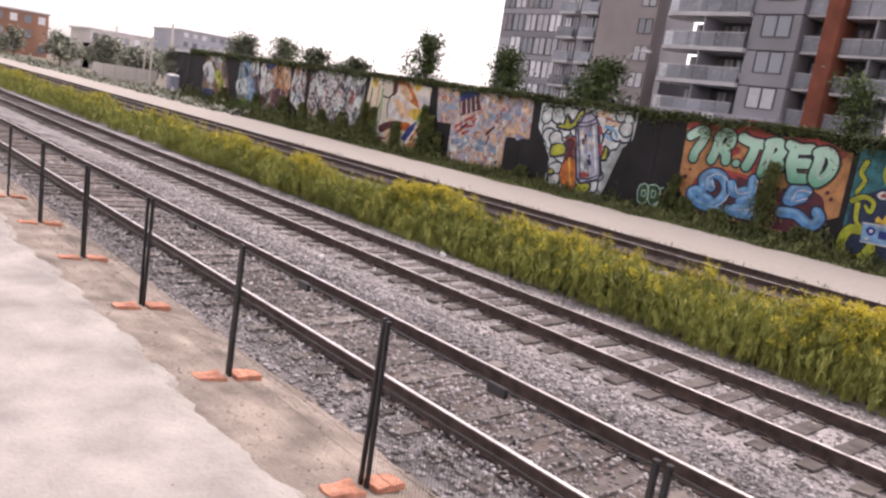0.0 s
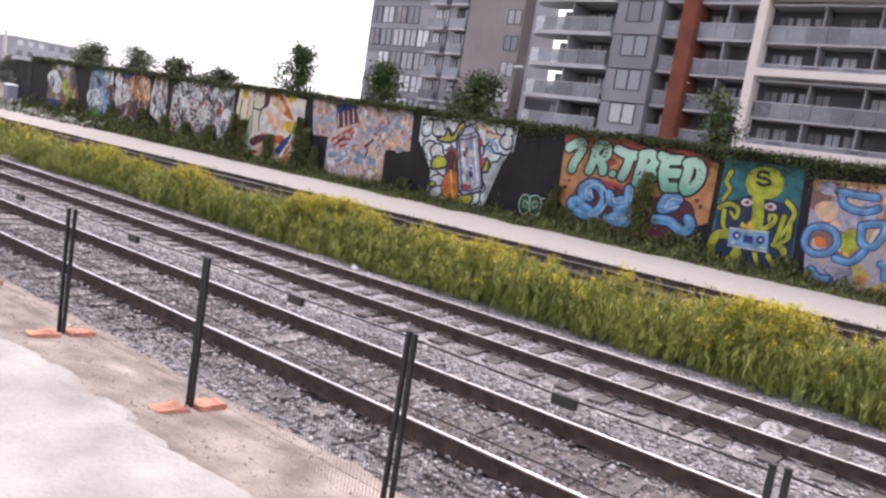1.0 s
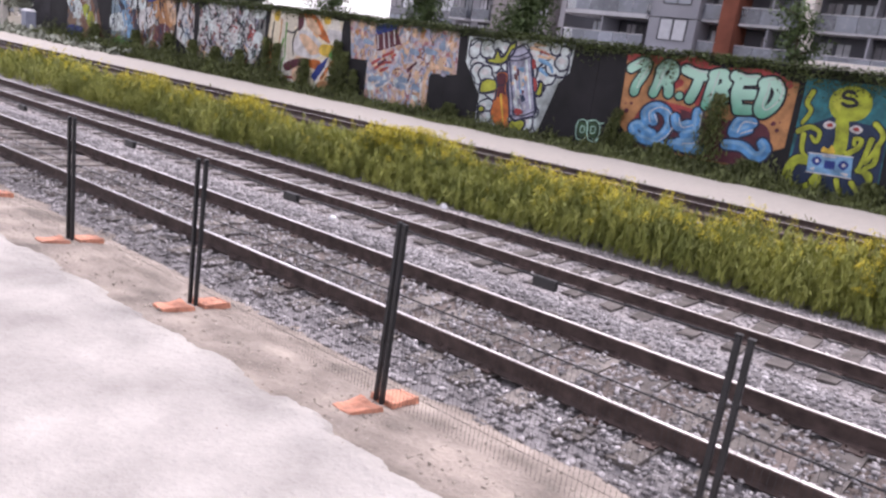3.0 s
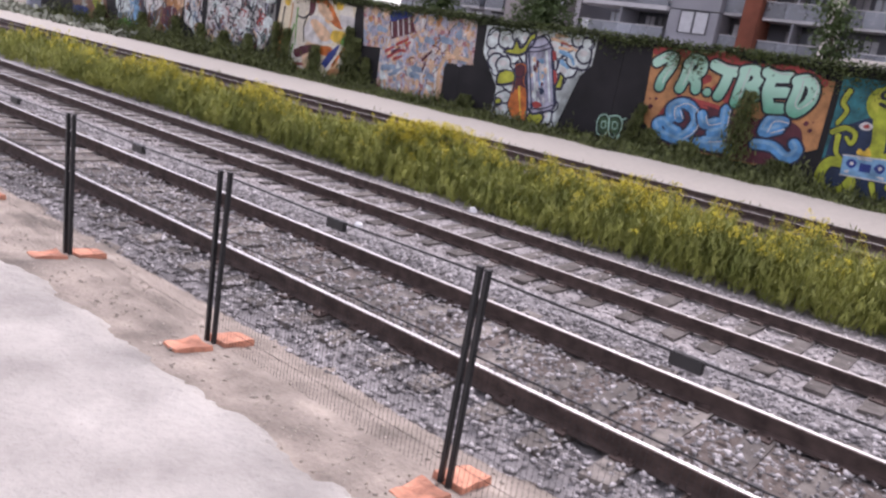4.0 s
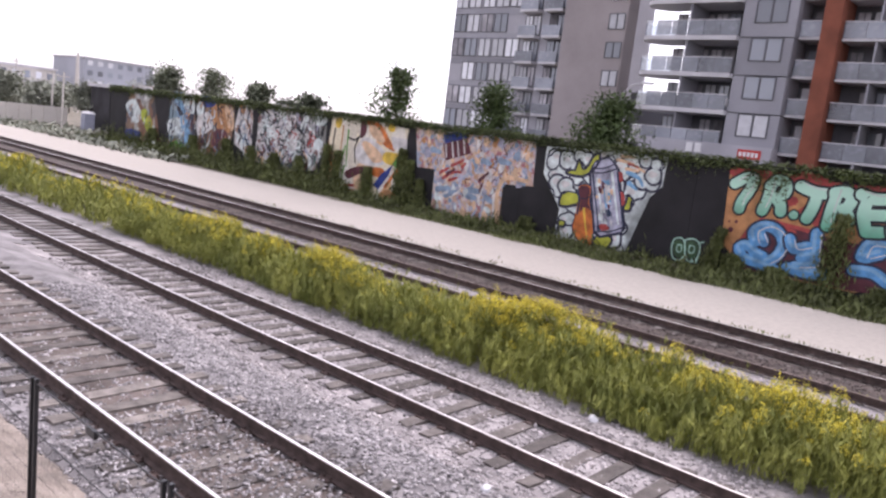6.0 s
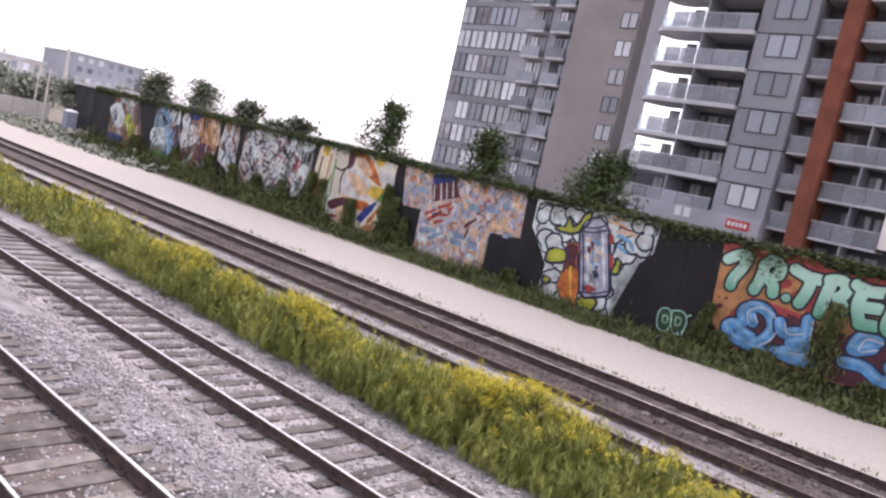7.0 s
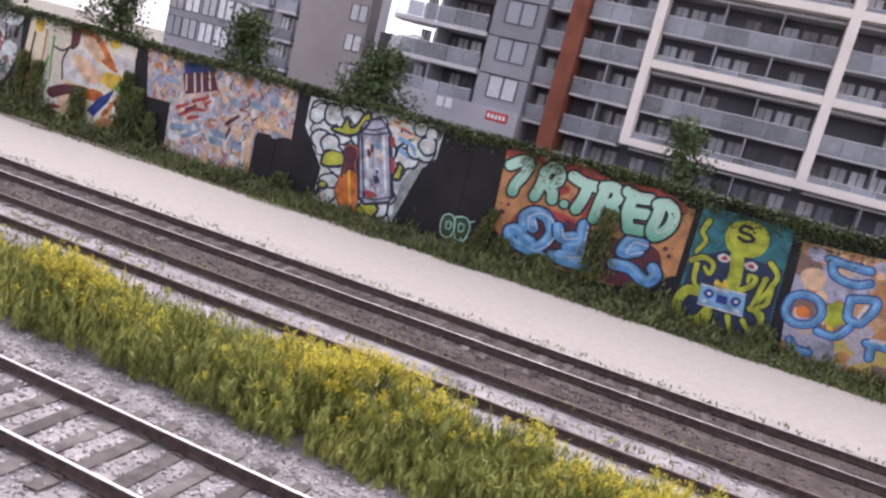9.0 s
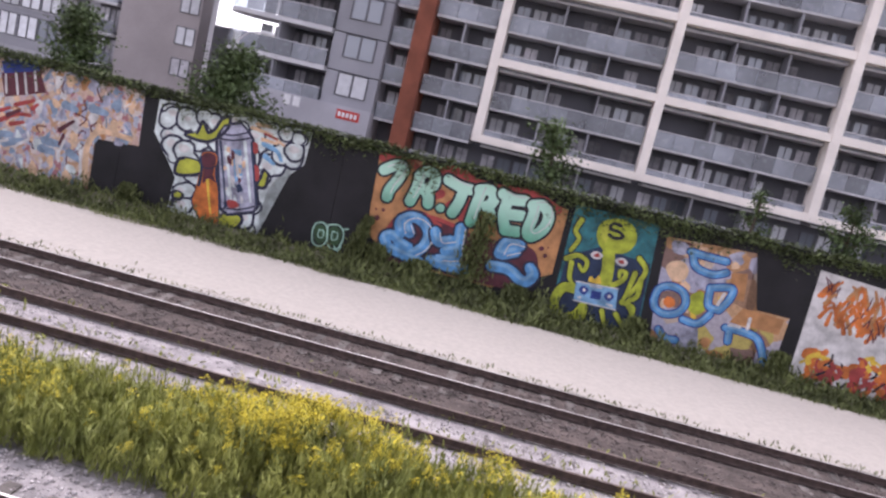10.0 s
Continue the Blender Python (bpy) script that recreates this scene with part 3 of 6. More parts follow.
def fading_paint(name, low, high, z0, z1):
    """Spray paint that fades from one tone at the letters' feet to another at their heads."""
    m = paint(name, low)
    n, l = m.node_tree.nodes, m.node_tree.links
    geo, sep, span, mix = n.new("ShaderNodeNewGeometry"), n.new("ShaderNodeSeparateXYZ"), n.new("ShaderNodeMapRange"), n.new("ShaderNodeMixRGB")
    l.new(geo.outputs["Position"], sep.inputs[0])
    l.new(sep.outputs["Z"], span.inputs["Value"])
    span.inputs["From Min"].default_value, span.inputs["From Max"].default_value = z0, z1
    old = n["Principled BSDF"].inputs["Base Color"].links[0].from_socket
    mix.inputs[2].default_value = (*high, 1)
    l.new(span.outputs[0], mix.inputs[0])
    l.new(old, mix.inputs[1])
    l.new(mix.outputs[0], n["Principled BSDF"].inputs["Base Color"])
    return m


P_TAGFILL = paint("dark_green_spray", (0.03, 0.075, 0.03))
P_DUSK = paint("dusty_blue_spray", (0.2, 0.27, 0.36), 0.3)
P_FADE = fading_paint("fading_mint_spray", (0.04, 0.27, 0.165), (0.42, 0.68, 0.55), 1.9, 3.25)


def mural(outline, material, label):
    ob = obj("mural", flat([outline], 0), material, None, label, "mural", group="murals on the black wall")
    ob.matrix_basis = WALL
    return ob


def onto(parent, name, material, polys=(), strokes=(), width=0.1, layer=1, label="", taper=0.0):
    """Painted shapes and brush strokes on a mural, each a part of its own."""
    last = None
    for i, p in enumerate(polys):
        bm = bmesh.new()
        bm.faces.new([bm.verts.new((x, -0.012 - 0.004 * layer - 0.0004 * i, z)) for x, z in p])
        bmesh.ops.triangulate(bm, faces=bm.faces[:])
        for f in bm.faces:
            f.normal_update()
            if f.normal.y > 0:
                f.normal_flip()
        last = part(name, bm, material, parent, label)
    for i, s in enumerate(strokes):
        bm = brush(bmesh.new(), [s], width, layer + 0.1 * i, taper)
        last = part(name, bm, material, parent, label)
    return last


def inside(p, poly):
    c = False
    for (x0, z0), (x1, z1) in zip(poly, poly[1:] + poly[:1]):
        if (z0 > p[1]) != (z1 > p[1]) and p[0] < (x1 - x0) * (p[1] - z0) / (z1 - z0) + x0:
            c = not c
    return c


# spray-can mural
CAN = [(-28.48, 3.97), (-24.46, 4.18), (-21.94, 4.17), (-22.01, 2.83), (-23.35, 1.4), (-23.41, -0.59), (-25.08, -0.85), (-27.37, -0.9), (-27.24, 1.04), (-28.46, 2.64)]
LIMES = [ring([(-27.13, 2.84), (-26.67, 3.02), (-26.49, 3.52), (-26.19, 3.14), (-25.92, 3.37), (-25.73, 3.77), (-25.42, 3.95), (-25.39, 3.54), (-25.69, 3.08), (-26.15, 2.77), (-26.78, 2.75)]), ring([(-27.14, 1.84), (-26.27, 1.87), (-26.19, 1.46), (-26.93, 1.19), (-27.28, 1.27)]), ring([(-23.61, 2.23), (-23.38, 1.96), (-23.41, 1.55), (-23.75, 1.53), (-23.66, 1.95)]), ring([(-25.1, -0.11), (-24.47, 0.22), (-24.09, 0.09), (-24.22, -0.3), (-24.72, -0.66), (-25.03, -0.68)]), ring([(-27.17, 0.46), (-26.79, 0.43), (-26.84, 0.21), (-27.15, 0.2)])]
m = mural(CAN, P_CLOUD, "mural of a silver spray can and orange bottle among pale clouds")
r = random.Random(21)
bunch, tries, centres = 0, 0, []
while bunch < 40 and tries < 6000:
    tries += 1
    cx, cz = r.uniform(-29.2, -22.2), r.uniform(-0.5, 4.1)
    if any(inside((cx, cz), poly) for poly in LIMES) or any(math.dist((cx, cz), q) < 0.6 for q in centres):
        continue
    puffs = []
    for k in range(5):
        rad = r.uniform(0.24, 0.42)
        p = (cx + r.uniform(-0.42, 0.42), cz + r.uniform(-0.32, 0.32))
        rim = [(p[0] + 1.1 * rad * math.cos(a), p[1] + 1.1 * rad * math.sin(a)) for a in np.linspace(0, 6.28, 9)]
        if all(inside(q, CAN) for q in rim):
            puffs.append((*p, rad))
    if len(puffs) < 2:
        continue
    centres.append((cx, cz))
    for k, (x, z, rad) in enumerate(puffs):
        onto(m, "outline", P_INK, [blob(x, z, rad * 1.26, rad * 1.18, 20, 0.05, k)], layer=1 + 0.05 * bunch + 0.003 * k)
    for k, (x, z, rad) in enumerate(puffs):
        onto(m, "cloud", P_CLOUD, [blob(x, z, rad * 0.97, rad * 0.89, 20, 0.05, k)], layer=1.02 + 0.05 * bunch + 0.003 * k)
    x, z, rad = puffs[0]
    onto(m, "cloud_shine", P_WHITE, [blob(x - 0.1 * rad, z + 0.2 * rad, rad * 0.62, rad * 0.4, 14, 0.1, bunch)], layer=1.04 + 0.05 * bunch)
    bunch += 1
for i, poly in enumerate(LIMES):
    onto(m, "outline", P_INK, strokes=[poly + poly[:2]], width=0.14, layer=3.4 + 0.02 * i)
    onto(m, "lime_gap", P_LIME, [poly], layer=3.6 + 0.02 * i)
onto(m, "outline", P_INK, [[(-25.86, 2.96), (-25.78, 3.25), (-25.59, 3.6), (-24.91, 3.89), (-24.49, 3.61), (-24.23, 3.35), (-23.46, 0.72), (-23.65, 0.39), (-24.75, 0.01), (-25.18, 0.22)]], layer=4)
onto(m, "spray_can", P_SILVER, [[(-25.74, 3.02), (-25.67, 3.2), (-24.58, 3.53), (-24.35, 3.29), (-23.61, 0.74), (-23.72, 0.51), (-24.72, 0.15), (-25.04, 0.32)]], layer=4.4)
onto(m, "shoulder", P_SILVER, [[(-25.69, 3.19), (-25.57, 3.51), (-24.89, 3.78), (-24.55, 3.53)]], layer=4.5)
onto(m, "rim", P_INK, strokes=[[(-25.71, 3.01), (-25.06, 3.08), (-24.36, 3.35)], [(-25.67, 3.22), (-25.1, 3.28), (-24.55, 3.53)], [(-24.96, 0.31), (-24.25, 0.43), (-23.66, 0.71)]], width=0.07, layer=4.9)
onto(m, "nozzle", P_WHITE, [[(-25.3, 3.76), (-25.04, 3.87), (-25.12, 4.13), (-25.32, 4.08)]], layer=4.6)
onto(m, "gleam", P_CLOUD, strokes=[[(-25.36, 2.76), (-24.99, 1.67), (-24.66, 0.58)], [(-24.6, 3.11), (-24.26, 2.03), (-23.88, 0.84)]], width=0.14, layer=4.8, taper=0.4)
onto(m, "shade", P_NAVY, strokes=[[(-25.61, 2.91), (-25.22, 1.63), (-24.87, 0.42)], [(-24.32, 3.16), (-23.94, 1.86), (-23.62, 0.78)]], width=0.1, layer=5.2, taper=0.3)
onto(m, "label_stripe", P_SKY, [[(-25.06, 2.72), (-24.68, 2.78), (-24.4, 1.68), (-24.67, 1.45)]], layer=5.1)
onto(m, "label_stripe", P_WHITE, [[(-24.93, 2.55), (-24.78, 2.58), (-24.56, 1.75), (-24.66, 1.68)]], layer=5.3)
smear = random.Random(31)
for k in range(26):
    q = smear.uniform(0.06, 0.94)
    x, z = -24.9 + smear.uniform(-0.42, 0.42) + 0.28 * q, 2.83 - 2.5 * q
    onto(m, "smudge", (P_PEACH, P_MAROON, P_NAVY, P_WHITE, P_CLOUD)[k % 5], [blob(x, z, smear.uniform(0.05, 0.14), smear.uniform(0.05, 0.2), 9, 0.2, k, 0.3)], layer=5.0 + 0.01 * k)
onto(m, "stain", P_RED, [ring([(-24.86, 0.66), (-24.51, 0.72), (-24.32, 0.53), (-24.71, 0.39)])], layer=5.5)
onto(m, "outline", P_NAVY, strokes=[[(-26.29, 2.1), (-26.17, 2.35), (-25.72, 2.38), (-25.59, 2.12), (-25.59, 1.57), (-25.3, 0.87), (-25.08, -0.53), (-25.57, -0.56), (-26.3, 0.22), (-26.16, 1), (-26.16, 1.56), (-26.29, 2.1)]], width=0.12, layer=5.4)
onto(m, "bottle", P_ORANGE, [ring([(-26.29, 2.1), (-26.17, 2.35), (-25.72, 2.38), (-25.59, 2.12), (-25.59, 1.57), (-25.3, 0.87), (-25.08, -0.53), (-25.57, -0.56), (-26.3, 0.22), (-26.16, 1), (-26.16, 1.56)])], layer=5.8)
onto(m, "bottle_neck", P_MAROON, [ring([(-26.26, 2.1), (-26.14, 2.31), (-25.73, 2.33), (-25.63, 2.07), (-25.67, 1.6), (-25.47, 1.24), (-25.79, 1.34), (-26.01, 1.07), (-26.08, 1.57)])], layer=6)
onto(m, "highlight", P_GOLD, strokes=[[(-25.83, 1.24), (-25.66, 0.62), (-25.43, -0.08)]], width=0.13, layer=6.2, taper=0.5)
onto(m, "neck_ring", P_INK, strokes=[[(-26.17, 1.74), (-25.86, 1.73), (-25.62, 1.86)]], width=0.05, layer=6.4)
onto(m, "fingers", P_RED, [ring([(-24.3, 3.16), (-24.08, 3.2), (-23.98, 2.85), (-24.14, 2.78)]), ring([(-24.08, 2.29), (-23.84, 2.26), (-23.71, 1.83), (-23.89, 1.73)])], layer=4.2)
onto(m, "smudge", P_PEACH, strokes=[[(-24.42, 3.76), (-23.72, 3.66), (-22.99, 3.37)], [(-23.91, 3.4), (-23.28, 3.37)], [(-24.25, 3.94), (-23.6, 3.95)]], width=0.16, layer=3.9, taper=0.3)
onto(m, "smudge", P_SKY, strokes=[[(-23.81, 3.24), (-23.22, 3.07), (-22.97, 2.75)], [(-23.66, 2.77), (-23.25, 2.55)]], width=0.22, layer=3.85, taper=0.4)
onto(m, "smudge", P_RED, strokes=[[(-23.84, 3.64), (-23.32, 3.54)]], width=0.1, layer=4)

# crowd mural
m = mural([(-37.83, 4.18), (-29.13, 4.13), (-29.02, 1.9), (-30.95, 1.76), (-30.89, -0.44), (-35.94, -0.47), (-35.98, 1.94), (-37.43, 1.9)], P_CROWD, "mural of a colourful crowd in reds, blues and tans")
CROWD = [(-37.59, 4.01), (-29.27, 3.99), (-29.18, 1.98), (-31.12, 1.85), (-31.08, -0.3), (-35.81, -0.35), (-35.85, 2.02), (-37.28, 2.05)]
rr = random.Random(8)
for i in range(240):
    x, z = rr.uniform(-38, -29.2), rr.uniform(-0.5, 4.2)
    w = rr.uniform(0.07, 0.26)
    if not all(inside((x + dx, z), CROWD) for dx in (-w, w)):
        continue
    tones = [P_DUSK, P_WHITE, P_SILVER, P_CLOUD, P_PEACH, P_SILVER, P_PEACH] if z < 1.5 else [P_PEACH, P_PEACH, P_WHITE, P_SILVER, P_PEACH, P_SILVER, P_DUSK, P_TAN, P_PEACH]
    onto(m, "figure", rr.choice(tones), [blob(x, z, w, rr.uniform(0.1, 0.36), 10, 0.2, i, rr.uniform(-0.6, 0.6))], layer=1 + 0.006 * i)
for i in range(60):
    x, z = rr.uniform(-38, -29.2), rr.uniform(-0.4, 4.0)
    s = [(x, z), (x + rr.uniform(-0.3, 0.3), z + rr.uniform(0.1, 0.4)), (x + rr.uniform(-0.4, 0.4), z + rr.uniform(0.2, 0.5))]
    if all(inside(q, CROWD) for q in s):
        onto(m, "dark_line", (P_MAROON, P_DUSK, P_WHITE)[i % 3], strokes=[s], width=0.06, layer=2.6 + 0.01 * i)
onto(m, "flag_field", P_MAROON, [[(-35.54, 3.45), (-33.82, 3.9), (-33.39, 3.1), (-35.23, 2.51)]], layer=3.3)
onto(m, "flag_corner", P_DEEP, [[(-35.6, 3.93), (-33.98, 4.34), (-33.82, 3.9), (-35.42, 3.45)]], layer=3.4)
onto(m, "stripe", P_WHITE, strokes=[[(-35.33, 3.41), (-35.18, 2.7)], [(-34.87, 3.56), (-34.66, 2.76)], [(-34.48, 3.65), (-34.27, 2.84)], [(-34.06, 3.82), (-33.86, 3.08)]], width=0.1, layer=3.6)
onto(m, "red_figure", P_RED, strokes=[[(-35.53, 1.81), (-34.94, 2.12)], [(-35.27, 1.53), (-34.56, 1.93), (-33.97, 2.01)], [(-34.69, 2.3), (-33.9, 2.65)], [(-34.78, 1.47), (-34.23, 1.67)], [(-33.93, 2.3), (-33.71, 2.52)]], width=0.2, layer=3.2, taper=0.3)
onto(m, "red_figure", P_MAROON, strokes=[[(-34.98, 1.8), (-34.47, 2.12)], [(-32.56, 1.75), (-32.01, 2.22)], [(-32.43, 1.18), (-32.35, 1.58)]], width=0.22, layer=3.45, taper=0.4)
onto(m, "blue_figure", P_DUSK, strokes=[[(-35.6, 0.87), (-34.7, 1.04)], [(-34.95, 0.63), (-34.19, 0.89)], [(-33.15, 1.15), (-32.35, 1.14)], [(-31.98, 0.91), (-31.49, 0.72)], [(-31.28, 2.93), (-30.65, 2.87)], [(-33.25, 0.79), (-32.72, 0.77)], [(-36.31, 3.03), (-35.7, 2.93)], [(-32.49, 2.81), (-31.97, 2.71)]], width=0.36, layer=3.3, taper=0.3)
onto(m, "pale_arch", P_PEACH, strokes=[[(-31.06, -0.14), (-31.2, 0.69), (-31.2, 1.5), (-30.73, 2.11), (-29.41, 2.1)]], width=0.32, layer=3.2, taper=0.3)
onto(m, "pale_arch", P_WHITE, strokes=[[(-31.23, -0.35), (-31.37, 0.37), (-31.5, 1.15)], [(-35.51, 0.51), (-34.81, 0.78)], [(-34.38, 0.67), (-33.92, 1.01), (-33.95, 1.29)], [(-32.41, 0.91), (-32.28, 1.35)]], width=0.12, layer=3.7)

# white and flame mural
m = mural([(-45.57, 4.27), (-42.18, 4.4), (-38.44, 3.98), (-38.62, 2.15), (-39.43, -0.59), (-42.21, -0.59), (-46.17, -0.3), (-45.87, 1.82)], P_FLAME, "white mural with flames and a rainbow band")
onto(m, "flame", P_ORANGE, [ring([(-42.35, 4.3), (-41.11, 4.19), (-40.26, 3.52), (-39.44, 2.62), (-40.36, 2.81), (-41.5, 3.48)])], layer=1)
onto(m, "flame", P_PEACH, [ring([(-41.91, 3.99), (-41.05, 3.82), (-40.39, 3.12), (-40.92, 3.02), (-41.78, 3.43)]), ring([(-42.75, 1.43), (-41.43, 1.33), (-41.36, 0.13), (-42.85, -0.06)])], layer=1.3)
onto(m, "pale_head", P_WHITE, [ring([(-43.01, 2.43), (-42.27, 3.15), (-40.85, 2.84), (-39.86, 2.04), (-40.64, 1.59), (-42, 1.49), (-42.88, 1.74)])], layer=1.5)
onto(m, "pale_head", P_PEACH, [ring([(-42.5, 2.72), (-41.98, 2.95), (-40.91, 2.51), (-40.32, 2), (-41.29, 1.74)])], layer=1.7)
onto(m, "white_box", P_WHITE, [[(-39.9, 3.43), (-38.48, 3.39), (-38.42, 2.77), (-39.57, 2.72)]], layer=1.6)
onto(m, "flame", P_GOLD, [ring([(-40.22, 2.46), (-38.9, 2.4), (-39.29, 1.76), (-40.38, 1.9)]), ring([(-45.24, 4.05), (-44.64, 4.21), (-44.7, 3.59), (-45.15, 3.59)]), ring([(-40.21, 4.09), (-39.69, 4.18), (-39.61, 3.76), (-40.11, 3.73)])], layer=2)
onto(m, "rainbow_band", P_GREEN, [ring([(-38.84, 2.38), (-38.55, 1.71), (-39.05, 1.6), (-39.52, 1.87)])], layer=2.4)
onto(m, "rainbow_band", P_DEEP, [[(-39.44, 1.79), (-39.77, 1.07), (-40.56, 0.13), (-41.05, 0.36), (-40.45, 1.1)]], layer=2.6)
onto(m, "rainbow_band", P_ORANGE, strokes=[[(-38.96, 1.62), (-39.53, 0.94), (-39.99, 0.39)]], width=0.22, layer=2.8)
onto(m, "flame", P_TAN, [ring([(-40.01, 0.2), (-38.91, 0.04), (-38.81, -0.49), (-40.48, -0.61)])], layer=2.2)
onto(m, "dark_figure", P_MAROON, [ring([(-42.73, 4.24), (-42.22, 4.13), (-42.18, 3.43), (-42.65, 3.08), (-42.74, 3.78)]), ring([(-43.86, 0.84), (-42.71, 1.31), (-41.18, 1.45), (-41.04, 1.1), (-42.46, 0.85), (-43.47, 0.43)])], layer=2.1)
onto(m, "dark_figure", P_BLACK, strokes=[[(-42.85, 3.05), (-43.1, 2.41), (-42.95, 1.52)], [(-42.7, 3.2), (-43.21, 2.92), (-43.79, 3.01)], [(-45.2, 3.44), (-45.34, 2.19), (-45.28, 1.25)]], width=0.14, layer=2.9, taper=0.3)
onto(m, "red_stroke", P_RED, strokes=[[(-43.85, 0.01), (-42.91, 0.09)], [(-43.83, -0.32), (-42.88, -0.23)]], width=0.17, layer=2.9)
onto(m, "flame", P_ORANGE, [ring([(-45.9, 1.34), (-45.15, 1.62), (-45.04, 0.96), (-45.86, 0.69)]), ring([(-41.16, 1.42), (-40.19, 1.41), (-40.38, 0.93), (-41.28, 0.95)])], layer=2.3)
onto(m, "drip", P_GREEN, strokes=[[(-43.87, 3.46), (-43.88, 2.46), (-43.8, 1.22)], [(-44.08, 2.43), (-44.46, 1.22), (-44.91, 0.11)], [(-44, 1.18), (-44.24, 0.12)], [(-41.27, 0.92), (-41.43, 0.05)]], width=0.16, layer=2.7, taper=0.5)
onto(m, "drip", P_TAN, strokes=[[(-44.42, 3.71), (-44.47, 2.56), (-44.64, 1.38)], [(-41.96, 0.89), (-42.18, -0.13)], [(-41.33, 0.58), (-41.5, -0.29)]], width=0.14, layer=2.75, taper=0.4)

# tangled lettering mural
m = mural([(-51.96, 4.69), (-46.19, 4.36), (-46.44, 3.62), (-47.01, 3.01), (-46.1, 2.19), (-47.03, 0.56), (-49.68, 0.02), (-54.37, 0.35), (-54.17, 2.19), (-54.17, 3.69)], P_SCRIB, "mural of tangled silver lettering with red fill")
TANGLE = [(-51.96, 4.69), (-46.19, 4.36), (-46.44, 3.62), (-47.01, 3.01), (-46.1, 2.19), (-47.03, 0.56), (-49.68, 0.02), (-54.37, 0.35), (-54.17, 2.19), (-54.17, 3.69)]
rr = random.Random(4)
for i in range(330):
    x, z = rr.uniform(-56.5, -46.5), rr.uniform(0.0, 4.2)
    s = [(x, z), (x + rr.uniform(-0.25, 0.25), z + rr.uniform(0.2, 0.45)), (x + rr.uniform(-0.45, 0.45), z + rr.uniform(0.3, 0.7)), (x + rr.uniform(-0.5, 0.5), z + rr.uniform(0.2, 0.9))]
    if not all(inside(q, TANGLE) for q in s):
        continue
    pale = P_PEACH if z < 1.0 else P_WHITE
    onto(m, "stroke", (P_CLOUD, P_BLACK, pale, P_BLACK, P_WHITE, P_RED if 1.3 < z < 2.6 else P_SILVER)[i % 6], strokes=[s], width=(0.15, 0.1)[i % 2], layer=1 + 0.018 * i)
onto(m, "pale_tail", P_CLOUD, [ring([(-47.09, 2.65), (-46.43, 2.55), (-46.37, 2.14), (-47.11, 1.87), (-47.4, 2.24)]), ring([(-47.26, 4.1), (-46.16, 4.05), (-46.43, 3.59), (-47.25, 3.53)])], layer=7.2)

# far murals
m = mural([(-74.88, 4.88), (-70.88, 4.97), (-69.28, 1.12), (-68.62, -0.65), (-75.99, 0.11), (-75.64, 3.05)], P_FAR_B, "dark mural panel with a white figure")
onto(m, "shape", P_WHITE, [ring([(-74.53, 4.84), (-71.12, 4.9), (-70.88, 4.06), (-72.02, 3.66), (-74.16, 4.02)])], layer=1)
onto(m, "shape", P_CLOUD, [ring([(-75.95, 3.02), (-74.21, 3.7), (-72.74, 2.26), (-74.13, 1.59)])], layer=1.3)
onto(m, "shape", P_YELL, [ring([(-72.93, 2.5), (-71.7, 2.87), (-70.05, 1.03), (-70.96, 0.67)])], layer=1.6)
onto(m, "shape", P_MAROON, [ring([(-71.78, 0.57), (-68.96, 0.67), (-69, -0.5), (-71.49, -0.26)])], layer=1.9)
onto(m, "shape", P_DEEP, [ring([(-75.58, 0.91), (-72.98, 0.94), (-73.03, 0.16), (-75.36, 0.19)])], layer=2.2)
m = mural([(-67.43, 4.81), (-63.75, 4.64), (-63.13, 2.34), (-63.06, -0.35), (-67.32, -0.17), (-67.6, 1.81)], P_FAR_A, "blue-grey mural panel with dark shapes")
onto(m, "shape", P_SKY, [ring([(-66.8, 4.29), (-65.71, 4.47), (-64.46, 2.64), (-65.22, 1.62)])], layer=1)
onto(m, "shape", P_CLOUD, [ring([(-65.71, 4.47), (-63.8, 4.54), (-63.47, 3.2), (-64.53, 3.09)])], layer=1.3)
onto(m, "shape", P_CLOUD, [ring([(-67.67, 2.28), (-65.4, 2.63), (-65.08, 1.41), (-67.39, 1.12)])], layer=1.6)
onto(m, "shape", P_SKY, [ring([(-65.8, 2.86), (-64.53, 3.09), (-63.22, 0.3), (-64.28, 0.14)])], layer=1.9)
onto(m, "shape", P_BLACK, [ring([(-66.71, 3.82), (-65.25, 3.11), (-65.8, 2.86)])], layer=2.2)
onto(m, "shape", P_GREEN, [ring([(-67.37, 0.3), (-65.39, 0.76), (-63.79, -0.29), (-66.16, -0.37)])], layer=2.5)
m = mural([(-63.07, 4.6), (-57.41, 4.36), (-57.56, 1.77), (-58.26, 0.33), (-62.54, -0.09), (-62.72, 2.38)], P_FAR_B, "rust and cream mural panel")
onto(m, "shape", P_CLOUD, [ring([(-63.12, 3.69), (-62.38, 4.21), (-61.79, 3.29), (-62.63, 2.93)])], layer=1)
onto(m, "shape", P_WHITE, [ring([(-62.84, 2.91), (-61.01, 3.38), (-60.51, 2.22), (-62.61, 1.5)])], layer=1.3)
onto(m, "shape", P_TAN, [ring([(-60.75, 3.93), (-57.93, 4.02), (-57.94, 2.14), (-59.95, 2.29)])], layer=1.6)
onto(m, "shape", P_MAROON, [ring([(-60.02, 2.07), (-58.29, 2.09), (-58.58, 0.58), (-60.33, 0.51)])], layer=1.9)
